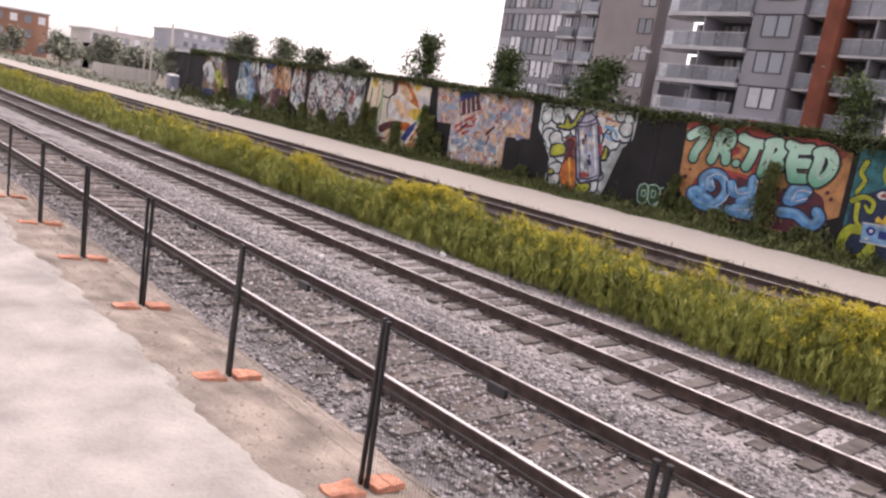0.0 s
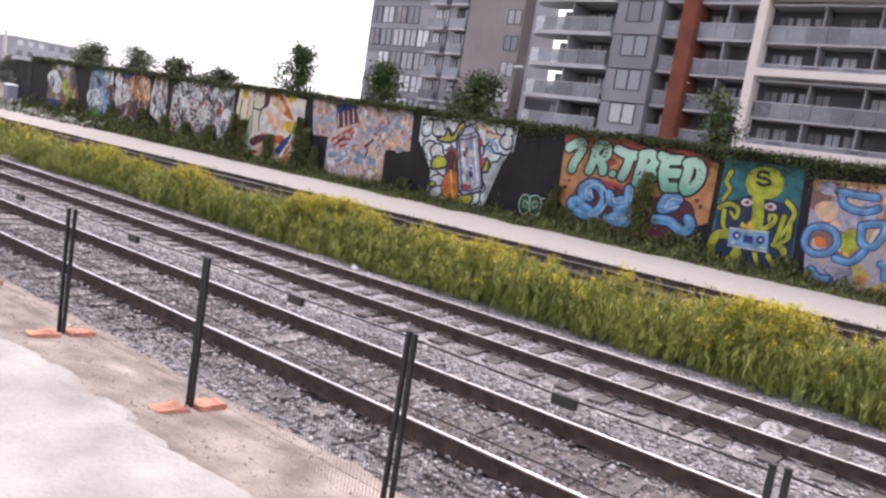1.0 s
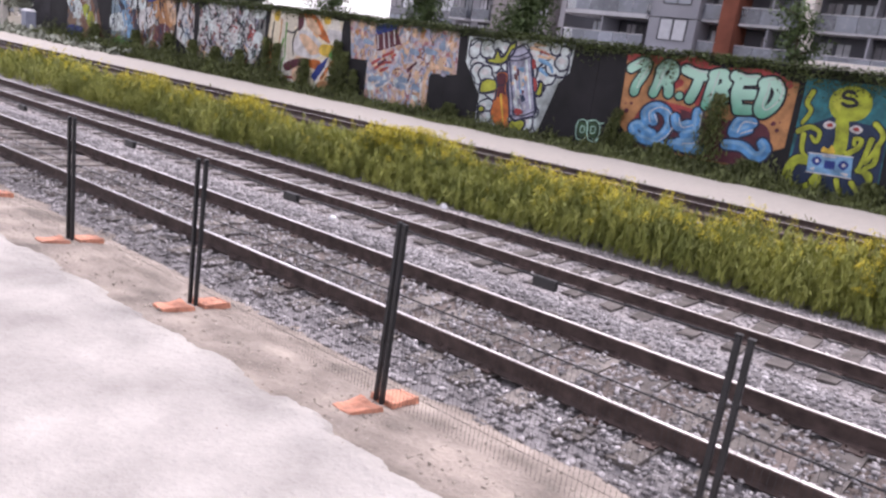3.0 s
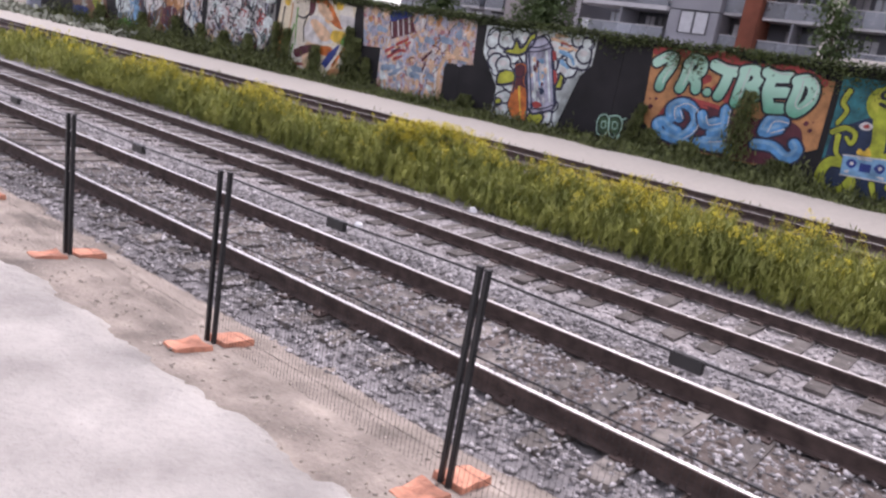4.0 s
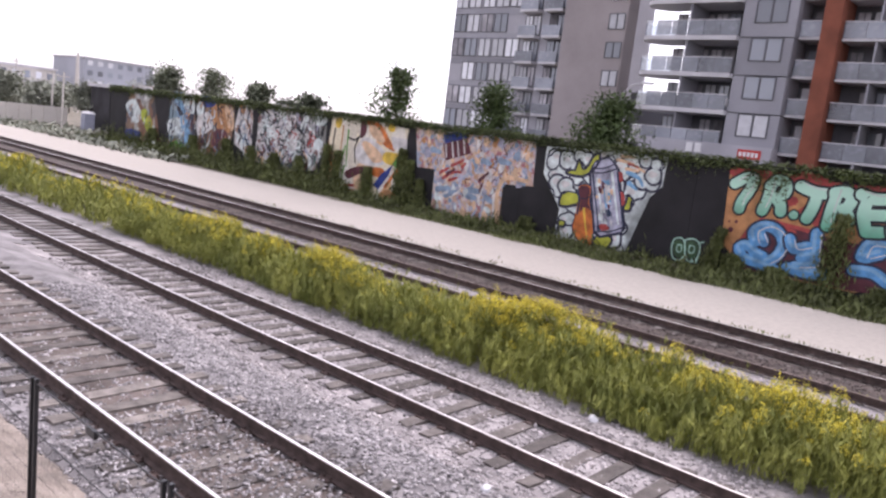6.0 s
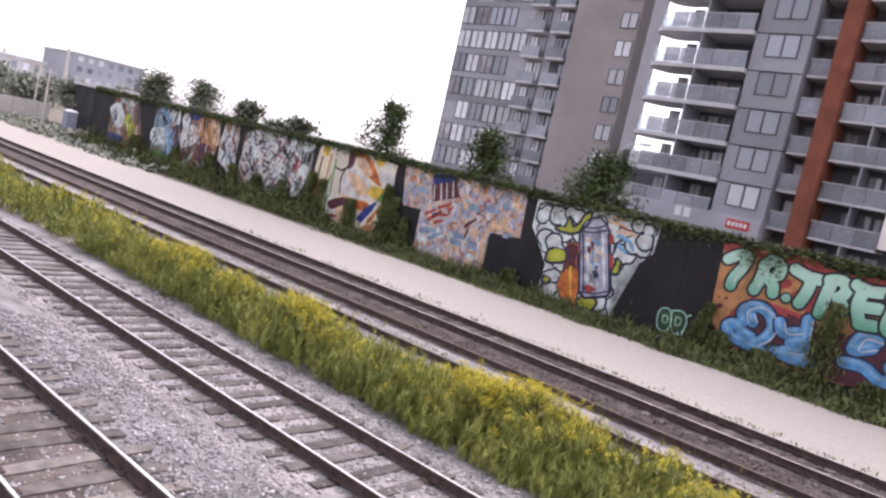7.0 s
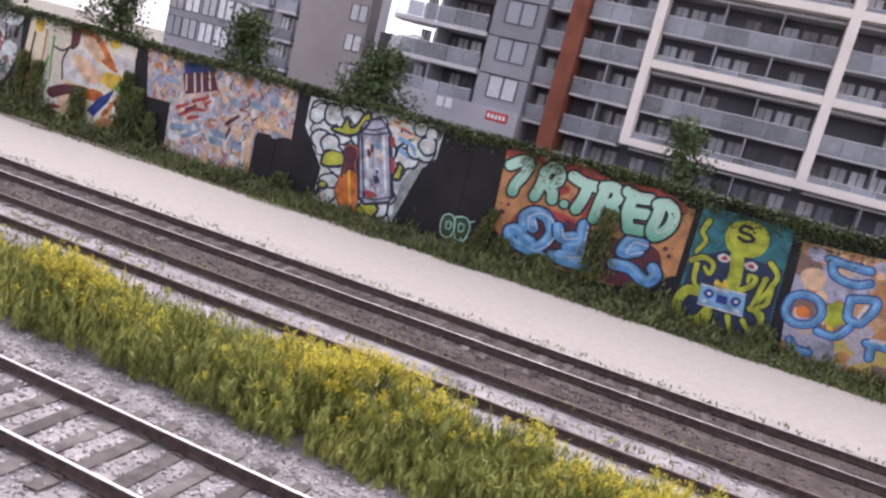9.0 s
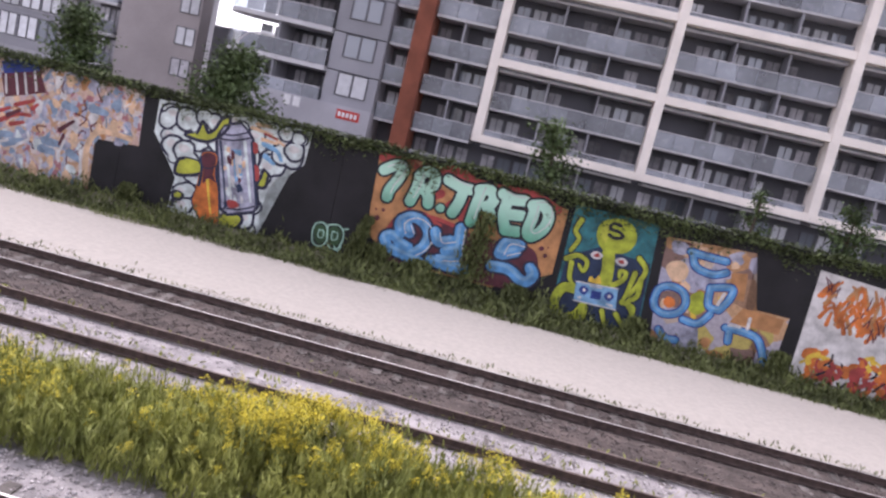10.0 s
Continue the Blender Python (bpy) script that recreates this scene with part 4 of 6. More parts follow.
onto(m, "shape", P_DEEP, [ring([(-62.66, 4.64), (-60.31, 4.5), (-60.37, 3.97), (-61.91, 3.81)])], layer=2.2)
onto(m, "shape", P_PEACH, [ring([(-58.87, 4.04), (-57.69, 3.92), (-57.37, 2.42), (-58.16, 2.52)])], layer=2.5)
m = mural([(-56.65, 4.57), (-54.98, 4.14), (-54.91, 2.96), (-54.71, 0.37), (-57.13, 1.34), (-57.23, 2.81)], P_WHITE, "narrow white figure mural panel")
onto(m, "shape", P_TAN, [ring([(-56.75, 4.44), (-56.06, 4.43), (-55.99, 3.7), (-56.51, 3.72)])], layer=1)
onto(m, "shape", P_WHITE, [ring([(-56.86, 3.11), (-55.2, 3.8), (-54.96, 2.75), (-56.84, 1.8)])], layer=1.3)
onto(m, "shape", P_CLOUD, [ring([(-56.62, 1.71), (-55.63, 2.13), (-54.82, 0.59), (-55.41, 0.41)])], layer=1.6)

for m in [ob for ob in scene.objects if ob.name.startswith("mural") and ob.data.vertices[0].co.x < -56.0]:
    xs, zs = [v.co.x for v in m.data.vertices], [v.co.z for v in m.data.vertices]
    rim = [(v.co.x, v.co.z) for v in m.data.vertices]
    rr = random.Random(int(-10 * min(xs)))
    for i in range(90):
        x, z = rr.uniform(min(xs), max(xs)), rr.uniform(min(zs), max(zs))
        s = [(x, z), (x + rr.uniform(-0.3, 0.3), z + rr.uniform(0.2, 0.5)), (x + rr.uniform(-0.4, 0.4), z + rr.uniform(0.3, 0.8))]
        if all(inside(q, rim) for q in s):
            onto(m, "stroke", (P_BLACK, P_DUSK, P_NAVY, P_TAN, P_BLACK, P_CLOUD, P_MAROON)[i % 7], strokes=[s], width=(0.12, 0.2, 0.09)[i % 3], layer=3 + 0.02 * i, taper=0.4)

# two-line bubble-letter mural
m = mural([(-19.11, 3.88), (-15.31, 3.94), (-11.51, 3.63), (-11.49, 1.07), (-13.65, -0.03), (-17.99, -0.03), (-18.97, 0.95)], P_TAN, "orange mural with mint and blue bubble letters")
onto(m, "shadow_cloud", P_MAROON, [ring([(-18.36, 0.75), (-17.98, 1.7), (-17.1, 2.2), (-15.75, 1.91), (-14.03, 1.8), (-12.79, 1.92), (-12.19, 1.57), (-12.14, 0.63), (-13.25, 0.06), (-16.24, 0.03), (-17.99, -0.03), (-18.67, 0.25)])], layer=1)
onto(m, "red_glow", P_RED, strokes=[[(-18.96, 3.87), (-17.43, 3.9), (-15.92, 3.82), (-14.43, 3.75), (-12.98, 3.85), (-11.91, 3.52)], [(-16.57, 3.9), (-15.97, 4.06), (-15.24, 3.79)], [(-16, 2.64), (-15.45, 3.07), (-15.41, 2.34)], [(-16.79, 2.84), (-16.4, 3.04)]], width=0.34, layer=1.3)
onto(m, "red_glow", P_RED, strokes=[[(-18.2, 1.11), (-17.51, 2.05), (-16.16, 1.82)], [(-17.52, 2.11), (-16.2, 2.03), (-15.11, 1.88)]], width=0.16, layer=1.5)
onto(m, "letter_edge", P_BLACK, strokes=[[(-18.82, 3.4), (-18.35, 3.7), (-18.07, 3.61), (-18.2, 3.15), (-18.42, 2.72), (-18.47, 2.41)]], width=0.6, layer=2)
onto(m, "letter", P_FADE, strokes=[[(-18.82, 3.4), (-18.35, 3.7), (-18.07, 3.61), (-18.2, 3.15), (-18.42, 2.72), (-18.47, 2.41)]], width=0.42, layer=2.9)
onto(m, "letter_shine", P_WHITE, strokes=[[(-18.69, 3.55), (-18.23, 3.85), (-17.95, 3.76), (-18.08, 3.31), (-18.3, 2.88), (-18.35, 2.57)]], width=0.04, layer=3.4)
onto(m, "letter_edge", P_BLACK, strokes=[[(-17.35, 3.49), (-17.41, 2.92), (-17.54, 2.47)], [(-17.39, 3.48), (-17.14, 3.74), (-16.8, 3.64), (-16.77, 3.29), (-17.09, 3.03)], [(-17.09, 3.03), (-16.88, 2.82), (-16.82, 2.54)]], width=0.6, layer=3.6)
onto(m, "letter", P_FADE, strokes=[[(-17.35, 3.49), (-17.41, 2.92), (-17.54, 2.47)], [(-17.39, 3.48), (-17.14, 3.74), (-16.8, 3.64), (-16.77, 3.29), (-17.09, 3.03)], [(-17.09, 3.03), (-16.88, 2.82), (-16.82, 2.54)]], width=0.42, layer=4.5)
onto(m, "letter_shine", P_WHITE, strokes=[[(-17.23, 3.64), (-17.29, 3.08), (-17.42, 2.63)]], width=0.04, layer=5)
onto(m, "letter_edge", P_BLACK, strokes=[[(-16.24, 3.63), (-15.72, 3.48), (-15.17, 3.47)], [(-15.57, 3.43), (-15.65, 2.9), (-15.81, 2.43)]], width=0.6, layer=5.2)
onto(m, "letter", P_FADE, strokes=[[(-16.24, 3.63), (-15.72, 3.48), (-15.17, 3.47)], [(-15.57, 3.43), (-15.65, 2.9), (-15.81, 2.43)]], width=0.42, layer=6.1)
onto(m, "letter_shine", P_WHITE, strokes=[[(-16.12, 3.78), (-15.61, 3.63), (-15.05, 3.62)]], width=0.04, layer=6.6)
onto(m, "letter_edge", P_BLACK, strokes=[[(-14.89, 3.55), (-14.98, 2.92), (-15.04, 2.27)], [(-14.98, 3.55), (-14.57, 3.63), (-14.35, 3.35), (-14.52, 2.97)], [(-14.57, 3.01), (-14.29, 2.65)]], width=0.6, layer=6.8)
onto(m, "letter", P_FADE, strokes=[[(-14.89, 3.55), (-14.98, 2.92), (-15.04, 2.27)], [(-14.98, 3.55), (-14.57, 3.63), (-14.35, 3.35), (-14.52, 2.97)], [(-14.57, 3.01), (-14.29, 2.65)]], width=0.42, layer=7.7)
onto(m, "letter_shine", P_WHITE, strokes=[[(-14.77, 3.7), (-14.86, 3.07), (-14.92, 2.43)]], width=0.04, layer=8.2)
onto(m, "letter_edge", P_BLACK, strokes=[[(-14.06, 3.62), (-13.62, 3.5), (-13.17, 3.56)], [(-13.82, 3.46), (-13.87, 2.88), (-13.68, 2.32)], [(-13.71, 2.9), (-13.18, 2.97)], [(-13.67, 2.28), (-13.18, 2.34)]], width=0.6, layer=8.4)
onto(m, "letter", P_FADE, strokes=[[(-14.06, 3.62), (-13.62, 3.5), (-13.17, 3.56)], [(-13.82, 3.46), (-13.87, 2.88), (-13.68, 2.32)], [(-13.71, 2.9), (-13.18, 2.97)], [(-13.67, 2.28), (-13.18, 2.34)]], width=0.42, layer=9.3)
onto(m, "letter_shine", P_WHITE, strokes=[[(-13.95, 3.77), (-13.51, 3.65), (-13.06, 3.71)]], width=0.04, layer=9.8)
onto(m, "letter_edge", P_BLACK, strokes=[[(-12.86, 3.46), (-12.46, 3.54), (-12.18, 3.23), (-12.24, 2.71), (-12.62, 2.29), (-12.82, 2.46), (-12.76, 2.98), (-12.75, 3.35)]], width=0.6, layer=10)
onto(m, "letter", P_FADE, strokes=[[(-12.86, 3.46), (-12.46, 3.54), (-12.18, 3.23), (-12.24, 2.71), (-12.62, 2.29), (-12.82, 2.46), (-12.76, 2.98), (-12.75, 3.35)]], width=0.42, layer=10.9)
onto(m, "letter_shine", P_WHITE, strokes=[[(-12.74, 3.61), (-12.34, 3.69), (-12.07, 3.38), (-12.13, 2.86), (-12.5, 2.45), (-12.71, 2.61), (-12.64, 3.13), (-12.64, 3.5)]], width=0.04, layer=11.4)
onto(m, "letter_edge", P_BLACK, [ring([(-16.55, 2.46), (-16.38, 2.71), (-16.11, 2.64), (-16.1, 2.35), (-16.38, 2.25)])], layer=4)
onto(m, "letter", P_FADE, [ring([(-16.49, 2.48), (-16.35, 2.65), (-16.16, 2.59), (-16.17, 2.39), (-16.35, 2.34)])], layer=5.2)
onto(m, "letter_edge", P_INK, strokes=[[(-17.6, 1.18), (-17.72, 1.58), (-17.3, 1.88), (-16.8, 1.77), (-16.5, 1.33), (-16.65, 0.78), (-17.02, 0.44)], [(-17.45, 1.55), (-17.26, 1.25)], [(-18.05, 0.56), (-18.19, 0.83), (-17.87, 0.99), (-17.52, 0.76), (-17.19, 0.66)], [(-17.81, 0.44), (-17.17, 0.32), (-16.63, 0.22)]], width=0.6, layer=2.6)
onto(m, "letter", P_BLUE, strokes=[[(-17.6, 1.18), (-17.72, 1.58), (-17.3, 1.88), (-16.8, 1.77), (-16.5, 1.33), (-16.65, 0.78), (-17.02, 0.44)], [(-17.45, 1.55), (-17.26, 1.25)], [(-18.05, 0.56), (-18.19, 0.83), (-17.87, 0.99), (-17.52, 0.76), (-17.19, 0.66)], [(-17.81, 0.44), (-17.17, 0.32), (-16.63, 0.22)]], width=0.42, layer=3.5)
onto(m, "letter_shine", P_SKY, strokes=[[(-17.66, 1.27), (-17.78, 1.67), (-17.36, 1.98), (-16.86, 1.87), (-16.56, 1.42), (-16.71, 0.87), (-17.08, 0.53)], [(-17.51, 1.64), (-17.32, 1.34)], [(-18.12, 0.65), (-18.26, 0.93), (-17.93, 1.08), (-17.58, 0.86), (-17.25, 0.75)], [(-17.87, 0.53), (-17.23, 0.41), (-16.69, 0.32)]], width=0.14, layer=4)
onto(m, "letter_line", P_WHITE, strokes=[[(-17.4, 1.17), (-17.52, 1.58), (-17.1, 1.88), (-16.61, 1.77), (-16.3, 1.32), (-16.45, 0.78), (-16.82, 0.44)], [(-17.26, 1.55), (-17.07, 1.25)]], width=0.045, layer=4.5)
onto(m, "letter_edge", P_INK, strokes=[[(-16.28, 1.54), (-16.08, 1.2), (-15.6, 1.35)], [(-15.33, 1.92), (-15.29, 1.29), (-15.26, 0.7), (-15.91, 0.51)], [(-16.19, 0.41), (-15.49, 0.35), (-14.81, 0.41)], [(-15.72, 0.9), (-15.28, 1.04)]], width=0.6, layer=4.2)
onto(m, "letter", P_BLUE, strokes=[[(-16.28, 1.54), (-16.08, 1.2), (-15.6, 1.35)], [(-15.33, 1.92), (-15.29, 1.29), (-15.26, 0.7), (-15.91, 0.51)], [(-16.19, 0.41), (-15.49, 0.35), (-14.81, 0.41)], [(-15.72, 0.9), (-15.28, 1.04)]], width=0.42, layer=5.1)
onto(m, "letter_shine", P_SKY, strokes=[[(-16.34, 1.64), (-16.15, 1.29), (-15.66, 1.44)], [(-15.39, 2.01), (-15.35, 1.38), (-15.32, 0.79), (-15.97, 0.61)], [(-16.25, 0.5), (-15.55, 0.44), (-14.87, 0.51)], [(-15.78, 0.99), (-15.34, 1.13)]], width=0.14, layer=5.6)
onto(m, "letter_line", P_WHITE, strokes=[[(-16.09, 1.54), (-15.89, 1.2), (-15.41, 1.35)], [(-15.14, 1.92), (-15.1, 1.29), (-15.06, 0.7), (-15.71, 0.51)]], width=0.045, layer=6.1)
onto(m, "letter_edge", P_INK, strokes=[[(-12.95, 1.84), (-13.49, 1.81), (-13.65, 1.35)], [(-13.06, 1.57), (-13.52, 1.34)], [(-13.83, 0.8), (-13.15, 0.83), (-12.49, 0.51), (-12.18, 0.83), (-12.36, 1.09)]], width=0.6, layer=5.8)
onto(m, "letter", P_BLUE, strokes=[[(-12.95, 1.84), (-13.49, 1.81), (-13.65, 1.35)], [(-13.06, 1.57), (-13.52, 1.34)], [(-13.83, 0.8), (-13.15, 0.83), (-12.49, 0.51), (-12.18, 0.83), (-12.36, 1.09)]], width=0.42, layer=6.7)
onto(m, "letter_shine", P_SKY, strokes=[[(-13.01, 1.94), (-13.55, 1.9), (-13.71, 1.44)], [(-13.12, 1.66), (-13.58, 1.43)], [(-13.89, 0.9), (-13.22, 0.92), (-12.55, 0.6), (-12.24, 0.92), (-12.42, 1.18)]], width=0.14, layer=7.2)
onto(m, "letter_line", P_WHITE, strokes=[[(-12.76, 1.84), (-13.3, 1.81), (-13.46, 1.35)], [(-12.87, 1.57), (-13.33, 1.34)]], width=0.045, layer=7.7)
onto(m, "paint_dot", P_MAROON, [ring([(-18.81, 1.48), (-18.7, 1.61), (-18.55, 1.54), (-18.65, 1.38)]), ring([(-18.57, 1.86), (-18.49, 1.94), (-18.41, 1.87), (-18.49, 1.79)]), ring([(-18.83, 1.82), (-18.77, 1.88), (-18.73, 1.78)]), ring([(-12.24, 1.91), (-12.14, 2.04), (-12.02, 1.96), (-12.12, 1.84)]), ring([(-12.02, 1.67), (-11.94, 1.79), (-11.84, 1.71), (-11.92, 1.61)]), ring([(-11.93, 2.03), (-11.87, 2.06), (-11.88, 1.97)])], layer=2)

# small outline tag
tag = tagged(new("graffiti_tag"), "pale green outline tag on the black wall", "graffiti")
tag.matrix_basis = WALL
m = tag
onto(m, "outline", P_PALEMINT, strokes=[[(-21.04, 0.67), (-21.12, 0.34), (-20.99, -0.14), (-20.65, -0.18), (-20.47, 0.13), (-20.56, 0.6), (-20.77, 0.77), (-21.04, 0.67)], [(-20.53, 0.73), (-20.5, 0.3), (-20.34, -0.11), (-20.01, -0.13), (-19.84, 0.22), (-19.87, 0.61), (-20.13, 0.82), (-20.53, 0.73)], [(-20.11, -0.06), (-19.95, -0.2), (-19.85, 0.04)], [(-19.92, 0.68), (-19.71, 0.77)]], width=0.06, layer=1)
onto(m, "inner_line", P_PALEMINT, strokes=[[(-20.86, 0.44), (-20.86, 0.18), (-20.67, 0.17), (-20.67, 0.44), (-20.86, 0.44)], [(-20.31, 0.51), (-20.28, 0.21), (-20.08, 0.26), (-20.1, 0.51), (-20.31, 0.51)]], width=0.05, layer=1.5)
onto(m, "fill", P_TAGFILL, [ring([(-21.05, 0.49), (-20.85, 0.67), (-20.59, 0.54), (-20.52, 0.16), (-20.71, -0.1), (-20.97, 0.02)]), ring([(-20.46, 0.57), (-20.21, 0.75), (-19.95, 0.59), (-19.93, 0.2), (-20.11, -0.06), (-20.35, 0.11)])], layer=0.4)

# yellow-green tentacle mural
m = mural([(-11.27, 3.91), (-8.09, 3.89), (-7.79, -0.52), (-11.22, -0.63)], P_TEAL, "dark teal mural of a lime-green octopus holding a blue radio")
onto(m, "dark_ground", P_NAVY, [[(-11.1, 1.91), (-9.97, 2.59), (-9.08, 2.47), (-8.02, 2.39), (-7.84, -0.49), (-11.19, -0.58)]], layer=1)
onto(m, "tentacle_edge", P_BLACK, strokes=[[(-10.93, 3.38), (-11.05, 2.93), (-10.84, 2.65), (-11.04, 2.14)], [(-11.12, 1.81), (-10.71, 2.04), (-10.33, 1.88), (-10.37, 1.49), (-10.59, 1.69)], [(-10.89, 1.71), (-10.82, 1.13), (-10.6, 0.89)], [(-9.95, 0.15), (-9.96, -0.3), (-10.34, -0.52)], [(-9.31, 0.19), (-9.07, -0.37)], [(-8.77, 0.2), (-8.4, -0.22)], [(-9.19, 1.24), (-8.87, 1.52), (-8.81, 1.83), (-9.03, 1.85), (-9.02, 1.62)], [(-8.48, 2.5), (-8.13, 2.11), (-8.29, 1.48), (-8.48, 1.01)], [(-8.48, 1.91), (-8.57, 1.21), (-8.67, 0.71)], [(-8.22, 1.75), (-8.19, 1.08), (-8.47, 0.76), (-8.18, 0.31), (-8.21, -0.27)], [(-8.67, 0.71), (-8.21, 0.6), (-8.2, 0.04)]], width=0.3, layer=2, taper=0.3)
onto(m, "tentacle_edge", P_BLACK, strokes=[[(-10.38, 0.76), (-10.96, 0.68), (-11.15, 0.04), (-10.79, -0.44), (-10.27, -0.24), (-10.04, 0.24)]], width=0.5, layer=2, taper=0.2)
onto(m, "tentacle", P_YELL, strokes=[[(-10.93, 3.38), (-11.05, 2.93), (-10.84, 2.65), (-11.04, 2.14)], [(-11.12, 1.81), (-10.71, 2.04), (-10.33, 1.88), (-10.37, 1.49), (-10.59, 1.69)], [(-10.89, 1.71), (-10.82, 1.13), (-10.6, 0.89)], [(-9.95, 0.15), (-9.96, -0.3), (-10.34, -0.52)], [(-9.31, 0.19), (-9.07, -0.37)], [(-8.77, 0.2), (-8.4, -0.22)], [(-9.19, 1.24), (-8.87, 1.52), (-8.81, 1.83), (-9.03, 1.85), (-9.02, 1.62)], [(-8.48, 2.5), (-8.13, 2.11), (-8.29, 1.48), (-8.48, 1.01)], [(-8.48, 1.91), (-8.57, 1.21), (-8.67, 0.71)], [(-8.22, 1.75), (-8.19, 1.08), (-8.47, 0.76), (-8.18, 0.31), (-8.21, -0.27)], [(-8.67, 0.71), (-8.21, 0.6), (-8.2, 0.04)]], width=0.2, layer=3.4, taper=0.4)
onto(m, "tentacle", P_YELL, strokes=[[(-10.38, 0.76), (-10.96, 0.68), (-11.15, 0.04), (-10.79, -0.44), (-10.27, -0.24), (-10.04, 0.24)]], width=0.38, layer=3.4, taper=0.2)
onto(m, "highlight", P_LIME, strokes=[[(-10.98, 3.43), (-11.1, 2.99), (-10.89, 2.7), (-11.1, 2.19)], [(-11.17, 1.86), (-10.76, 2.1), (-10.38, 1.93), (-10.42, 1.54), (-10.64, 1.74)], [(-10.94, 1.76), (-10.88, 1.18), (-10.65, 0.94)], [(-10.01, 0.2), (-10.01, -0.25), (-10.39, -0.46)], [(-9.37, 0.24), (-9.13, -0.31)], [(-8.83, 0.25), (-8.46, -0.17)], [(-9.25, 1.29), (-8.92, 1.57), (-8.86, 1.88), (-9.08, 1.9), (-9.07, 1.67)], [(-8.54, 2.55), (-8.19, 2.16), (-8.34, 1.53), (-8.54, 1.06)]], width=0.06, layer=4.8, taper=0.5)
onto(m, "neck", P_YELL, [ring([(-9.87, 2.52), (-9.44, 2.54), (-9.24, 1.44), (-9.39, 1.15), (-9.7, 1.21), (-9.74, 1.84)])], layer=4)
onto(m, "head", P_YELL, [ring([(-10.24, 2.95), (-10.23, 3.37), (-9.93, 3.68), (-9.37, 3.77), (-8.91, 3.54), (-8.76, 3.05), (-9, 2.59), (-9.55, 2.45), (-9.99, 2.56)])], layer=4.4)
onto(m, "head_shade", P_LIME, [ring([(-10.11, 3.02), (-10.05, 3.36), (-9.84, 3.54), (-9.83, 3.12), (-9.83, 2.74)])], layer=4.6)
onto(m, "numeral", P_BLACK, strokes=[[(-9.45, 3.52), (-9.75, 3.54), (-9.81, 3.33), (-9.43, 3.27), (-9.29, 3.12), (-9.55, 3.02), (-9.8, 3.09)]], width=0.13, layer=5.2)
onto(m, "eye", P_WHITE, [ring([(-10.28, 2.22), (-10.09, 2.37), (-9.82, 2.28), (-9.91, 2.1), (-10.16, 2.08)]), ring([(-9.33, 2.22), (-9.1, 2.36), (-8.86, 2.24), (-8.95, 2.06), (-9.21, 2.08)])], layer=5)
onto(m, "pupil", P_RED, [ring([(-10.15, 2.23), (-10, 2.31), (-9.92, 2.18), (-10.09, 2.14)]), ring([(-9.2, 2.23), (-9.04, 2.29), (-8.97, 2.16), (-9.14, 2.14)])], layer=5.4)
onto(m, "radio", P_SKY, [[(-10.53, 1.05), (-8.94, 1.17), (-8.83, 0.36), (-10.45, 0.32)]], layer=6)
onto(m, "radio_edge", P_WHITE, strokes=[[(-10.53, 1.05), (-8.94, 1.17)], [(-10.45, 0.32), (-8.83, 0.36)], [(-10, 1.02), (-9.53, 1.04)]], width=0.05, layer=6.3)
onto(m, "radio_dial", P_DEEP, [[(-9.89, 0.87), (-9.5, 0.89), (-9.47, 0.58), (-9.86, 0.56)], ring([(-10.36, 0.77), (-10.21, 0.97), (-9.99, 0.85), (-10.12, 0.61)]), ring([(-9.39, 0.77), (-9.24, 0.97), (-9.01, 0.85), (-9.15, 0.61)])], layer=6.6)
onto(m, "radio_shine", P_WHITE, [ring([(-10.23, 0.8), (-10.17, 0.87), (-10.09, 0.81), (-10.15, 0.73)]), ring([(-9.26, 0.8), (-9.19, 0.88), (-9.11, 0.81), (-9.18, 0.73)]), ring([(-10.35, 0.47), (-10.2, 0.55), (-10.21, 0.42)]), ring([(-9.24, 0.5), (-8.98, 0.52), (-8.99, 0.41)])], layer=7.2)
onto(m, "crown_piece", P_GOLD, [ring([(-10.08, 1.17), (-10.05, 1.39), (-9.86, 1.3), (-9.77, 1.49), (-9.61, 1.19)])], layer=5.8)

# peach and blue abstract mural
m = mural([(-7.71, 3.56), (-4.43, 3.75), (-4.29, 1.7), (-2.63, 1.7), (-2.69, -0.34), (-3.17, -0.75), (-7.21, -0.84), (-7.51, 1.01)], P_ABSTR, "peach and brown mural with looping blue shapes")
PEACH = [(-7.6, 3.46), (-4.55, 3.64), (-4.41, 1.59), (-2.8, 1.57), (-2.86, -0.28), (-3.32, -0.59), (-7.1, -0.73), (-7.41, 0.99)]
rr = random.Random(61)
for i in range(70):
    x, z = rr.uniform(-7.7, -2.4), rr.uniform(-0.7, 3.6)
    if inside((x - 0.25, z), PEACH) and inside((x + 0.25, z), PEACH):
        onto(m, "fragment", rr.choice([P_SILVER, P_PEACH, P_TAN, P_MAROON, P_SILVER, P_PEACH, P_GOLD]), [blob(x, z, rr.uniform(0.08, 0.3), rr.uniform(0.06, 0.26), 8, 0.2, i, rr.uniform(0, 3))], layer=0.6 + 0.01 * i)
onto(m, "brown_patch", P_TAN, [[(-4.33, 1.65), (-2.81, 1.61), (-2.84, 1.01), (-4.68, 1.01)], [(-5.11, 2.82), (-4.52, 2.95), (-4.39, 1.9), (-4.92, 1.89)]], layer=1.4)
